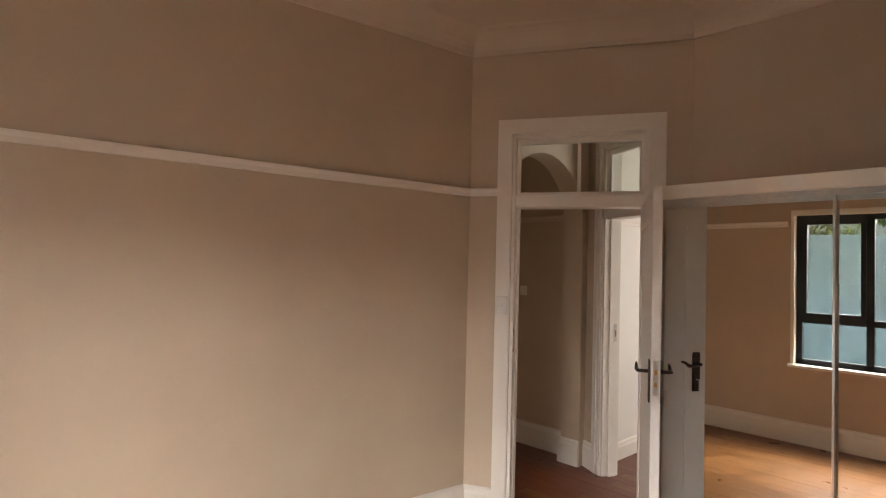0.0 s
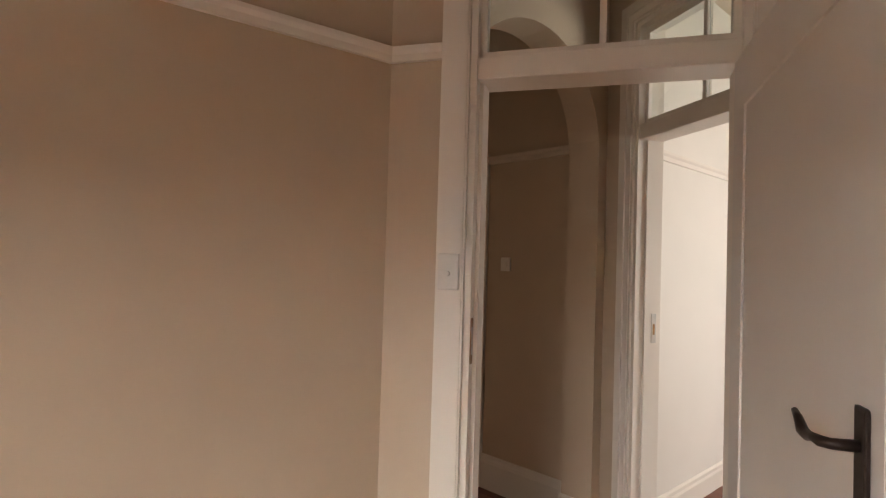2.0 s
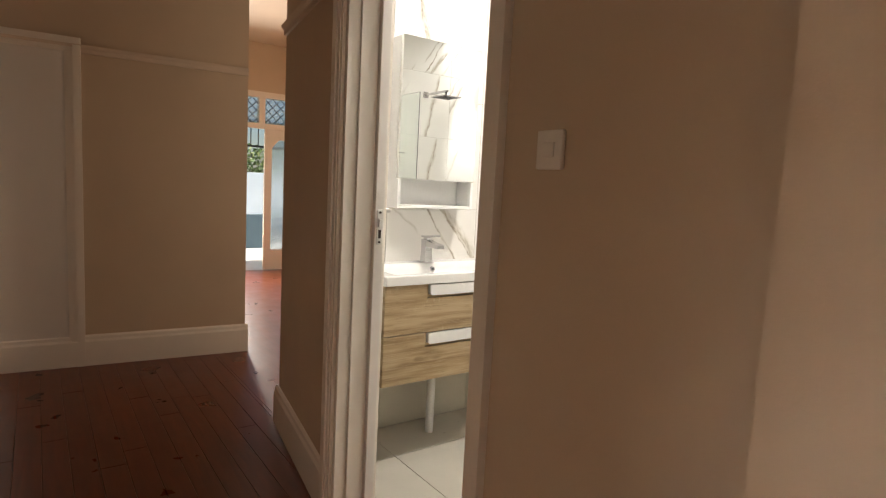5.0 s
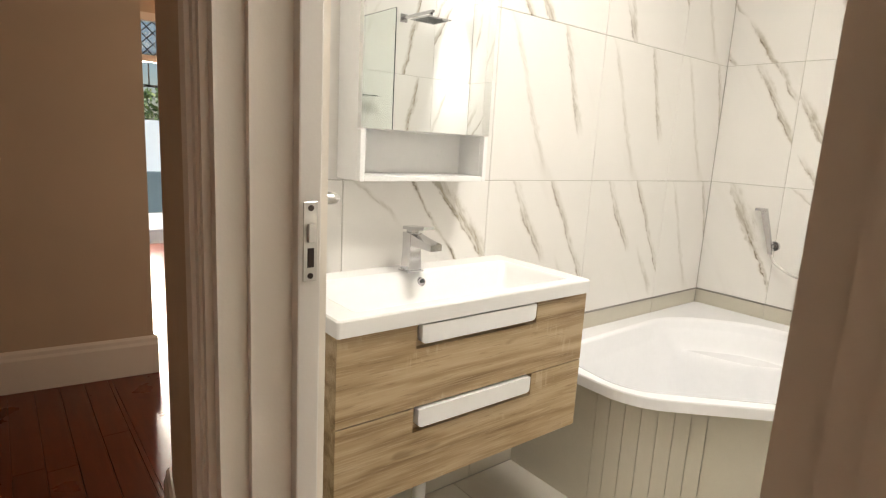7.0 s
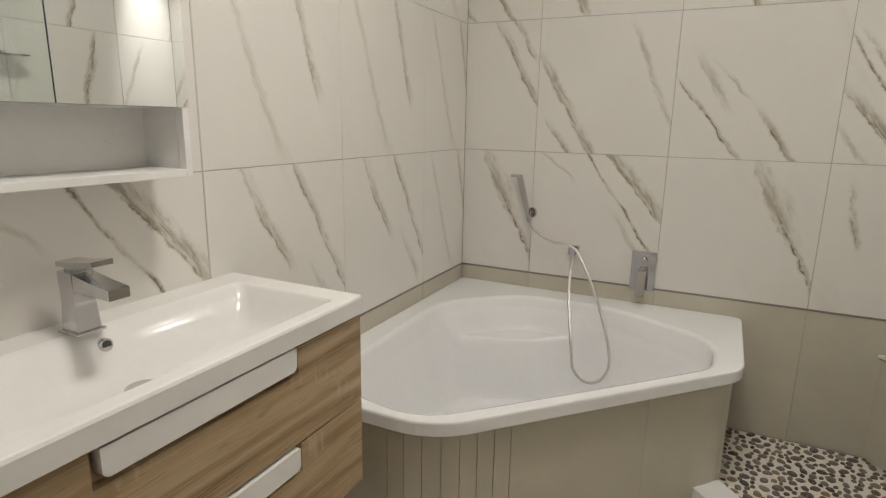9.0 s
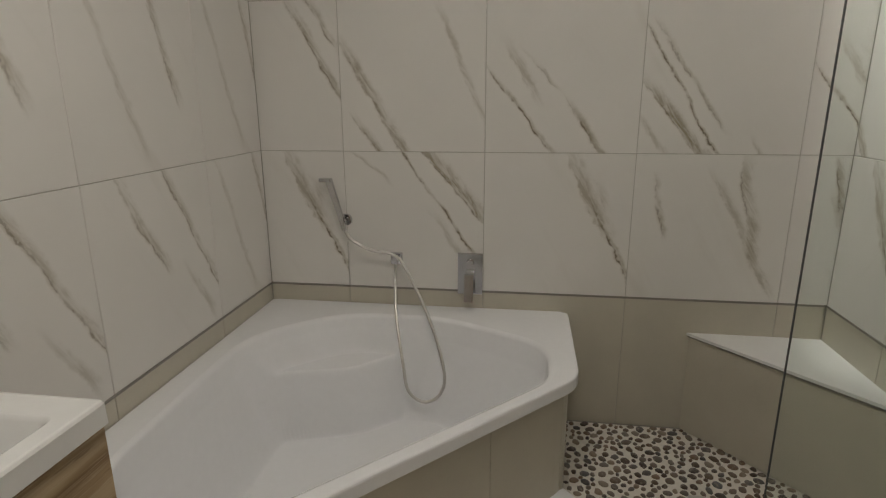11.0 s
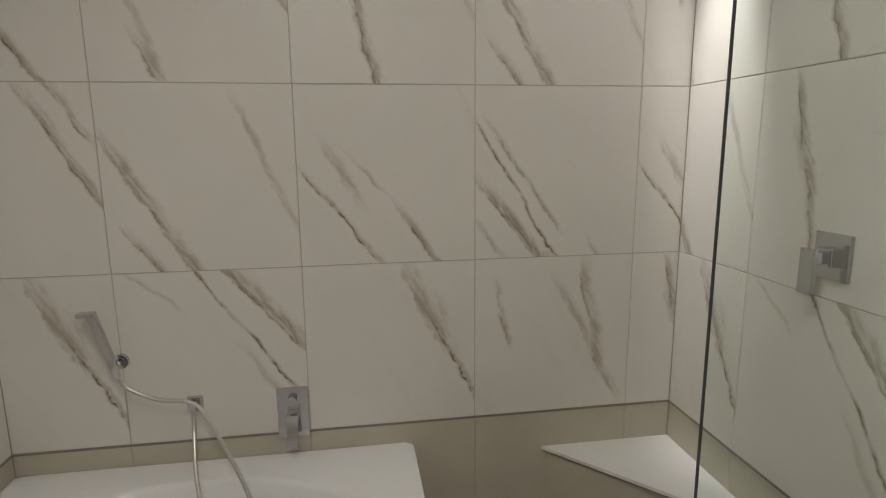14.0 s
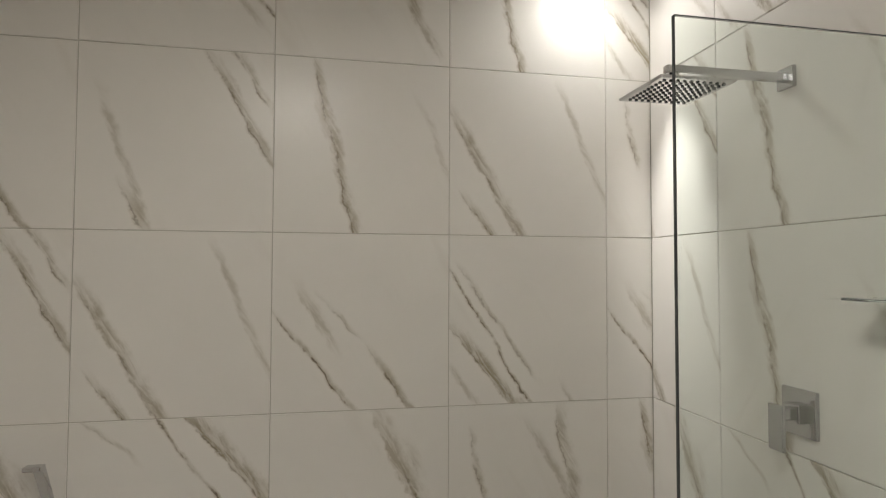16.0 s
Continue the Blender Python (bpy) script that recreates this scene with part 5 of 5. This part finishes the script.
def tile_wall(wallname, origin, turn, cols, prints, z_lo=0.6, skip=None):
    """Marble tiles over beige ones. cols: (start, end, u0) along the wall from origin."""
    wall = bpy.data.objects[wallname]
    rnd = random.Random(wallname)
    for i, (s0, s1, u0) in enumerate(cols):
        rows = [(0.0, 0.6)] + [(z_lo + 0.6 * k, min(z_lo + 0.6 * k + 0.6, CEILB)) for k in range(4)]
        for j, (z0, z1) in enumerate(rows):
            if z1 - z0 < 0.02:
                continue
            parts = [(s0, s1, z0, z1)]
            if skip:
                a, b, c0, c1 = skip
                if s1 > a and s0 < b and z1 > c0 and z0 < c1:
                    parts = []
                    if s0 < a:
                        parts.append((s0, a, z0, z1))
                    if s1 > b:
                        parts.append((b, s1, z0, z1))
                    if z0 < c0:
                        parts.append((max(s0, a), min(s1, b), z0, c0))
                    if z1 > c1:
                        parts.append((max(s0, a), min(s1, b), c1, z1))
            for a0, a1, b0, b1 in parts:
                if a1 - a0 < 0.012 or b1 - b0 < 0.012:
                    continue
                mat = M_BEIGE if j == 0 else PRINTS[prints[(i, j)] if (i, j) in prints else rnd.randrange(len(PRINTS))]
                m = Matrix.Translation(origin) @ Matrix.Rotation(radians(turn), 4, "Z") @ Matrix.Translation((s0 - u0, 0, z0))
                lay(wall, m, a1 - a0 - 0.0022, b1 - b0 - 0.0022, 0.0115, mat, u0 + a0 - s0 + 0.0011, b0 - z0 + 0.0011)


tile_wall("wall_bath_east", (0, YV, 0), -90, [(0.0, 0.37, 0.23), (0.37, 0.97, 0), (0.97, 1.57, 0), (1.57, 2.17, 0), (2.17, 2.355, 0)],
          {(0, 1): 4, (1, 1): 3, (2, 1): 4, (3, 1): 5, (4, 1): 6, (0, 2): 7, (1, 2): 0, (2, 2): 1, (3, 2): 2, (4, 2): 1, (0, 3): 1, (1, 3): 7, (2, 3): 6, (3, 3): 0, (4, 3): 5, (1, 4): 3, (2, 4): 5, (3, 4): 6, (0, 4): 0, (4, 4): 2},
          )
tile_wall("wall_bath_north", (XB, YV, 0), 0, [(0.0, 0.39, 0.21), (0.39, 0.99, 0), (0.99, 1.59, 0), (1.59, 2.19, 0), (2.19, 2.63, 0)],
          {(0, 1): 9, (1, 1): 3, (2, 1): 8, (3, 1): 8, (4, 1): 9, (0, 2): 1, (1, 2): 2, (2, 2): 9, (3, 2): 9, (4, 2): 9, (1, 3): 6, (2, 3): 0, (3, 3): 7, (4, 3): 9})
tile_wall("wall_bath_south", (0, YS, 0), 180, [(0.0, 0.376, 0.2), (0.376, 0.976, 0), (0.976, 1.576, 0), (1.576, 2.176, 0), (2.176, 2.63, 0)],
          {(0, 1): 4, (1, 1): 3, (2, 1): 1, (0, 2): 0, (1, 2): 6, (0, 3): 7, (1, 3): 6, (2, 2): 5})
tile_wall("wall_hall_east", (XB, YS, 0), 90, [(0.0, 0.6, 0), (0.6, 1.2, 0), (1.2, 1.8, 0), (1.8, 2.355, 0)], {}, skip=(YS * -1 + DY0 - 0.033, YS * -1 + DY1 + 0.033, -0.1, 2.063))

# bathroom floor tiles
fl = tagged(new("floor_bathroom"), "cream square floor tiles with pale grout", "floor", "", "structure")
for i in range(5):
    for j in range(5):
        x0, x1 = max(XB - 0.01, -2.92 + 0.6 * i), min(-0.002, -2.92 + 0.6 * i + 0.597)
        y0, y1 = max(YS + 0.002, -2.35 + 0.6 * j), min(YV - 0.002, -2.35 + 0.6 * j + 0.597)
        if x1 - x0 < 0.03 or y1 - y0 < 0.03 or (x0 > -1.15 and y1 < -0.9):
            continue
        if x0 > -1.2 and y0 < -0.97:
            y0 = -0.97
        part("floor_tile", boxed(x0, x1, y0, y1, -0.009, 0.0, 0.001, 1), M_FTILE, fl)

# floorboards
fw = solid("floor_wood", boxed(END - 0.1, XB - 0.03, -6.3, 5.9, -0.13, -0.014), M_GAP, "dark red stained wooden floorboards, worn and glossy", "floor", "structure")
solid("floor_wood_east", boxed(XB - 0.029, 0.5, 0.70, 5.9, -0.13, -0.001), M_FLOOR, "dark red stained wooden floor of the entrance hall", "floor", "structure")
solid("floor_study", boxed(XB - 0.029, 0.5, -4.8, -2.12, -0.13, -0.001), M_FLOOR, "red stained wooden floor of the sunlit room", "floor", "structure")
rnd = random.Random(5)
rest = bmesh.new()
PW = 0.105
x = END
while x < XB - 0.034:
    x1 = min(x + PW, XB - 0.03)
    y = -6.2 + rnd.uniform(-1.5, 0)
    while y < 5.8:
        y1 = y + rnd.uniform(1.6, 3.2)
        a, b = max(y, -6.2), min(y1, 5.8)
        near = x > -4.5 and (a + b) / 2 > -2.9
        if b - a > 0.05:
            dz = rnd.uniform(-0.0006, 0.0006)
            if near:
                part("plank", boxed(x + 0.0007, x1 - 0.0007, a + 0.001, b - 0.001, -0.0135, dz, 0.0015, 1), M_FLOOR, fw)
            else:
                box(rest, x + 0.0007, x1 - 0.0007, a + 0.001, b - 0.001, -0.0135, dz)
        y = y1
    x += PW
tagged(part("planks", rest, M_FLOORB, fw), kind="stuff")

# pebble floor of the shower
pf = solid("floor_shower", boxed(-1.105, -0.0005, YS + 0.0005, -0.93, -0.0095, -0.0035), M_LGROUT, "shower floor of flat river pebbles in pale grout", "floor", "structure")


def pebble(bm, m, rnd):
    n = 9
    k = [rnd.uniform(0.82, 1.15) for _ in range(n)]
    rings = []
    for s, z in ((1.0, -0.3), (0.97, 0.35), (0.66, 0.85), (0.25, 1.0)):
        rings.append([m @ Vector((s * k[i] * math.cos(6.2832 * i / n), s * k[i] * math.sin(6.2832 * i / n), z)) for i in range(n)])
    loft(bm, rings, True, True)
    return bm


rnd = random.Random(11)
shapes = [mesh_of("pebble", pebble(bmesh.new(), Matrix.Identity(4), rnd), M_PEBBLE) for _ in range(14)]
stuffed = bmesh.new()
spots = []
tries = 0
cell = {}
while tries < 30000 and len(spots) < 1900:
    tries += 1
    r = rnd.uniform(0.0125, 0.021) if tries < 5000 else rnd.uniform(0.0085, 0.014)
    px, py = rnd.uniform(-1.09, -0.01), rnd.uniform(YS + 0.01, -0.95)
    if (px + 1.10) * 0.465 - (py + 1.40) * 0.525 < 0.03 and px < -0.5:
        continue
    if -0.81 < px < -0.45 and -1.465 < py < -1.385:
        continue
    if (-px) / 0.58 + (-(YS) + py) / 0.51 < 1.0:
        continue
    key = (int(px / 0.065), int(py / 0.065))
    ok = True
    for a in (-1, 0, 1):
        for b in (-1, 0, 1):
            for qx, qy, qr in cell.get((key[0] + a, key[1] + b), ()):
                if (px - qx) ** 2 + (py - qy) ** 2 < (1.10 * (r + qr)) ** 2:
                    ok = False
    if ok:
        cell.setdefault(key, []).append((px, py, r))
        spots.append((px, py, r))
spots.sort(key=lambda s: -s[2])
for i, (px, py, r) in enumerate(spots):
    el2 = rnd.uniform(0.72, 1.0)
    m = Matrix.Translation((px, py, -0.003)) @ Matrix.Rotation(rnd.uniform(0, 6.28), 4, "Z") @ Matrix.Diagonal((r * 1.08, r * el2, 0.007 + 0.1 * r, 1))
    if i < 300:
        ob = new("pebble", shapes[i % 14])
        ob.matrix_world = m
        ob.parent = pf
    else:
        pebble(stuffed, m, rnd)
tagged(part("pebbles", stuffed, M_PEBBLE, pf), kind="stuff")
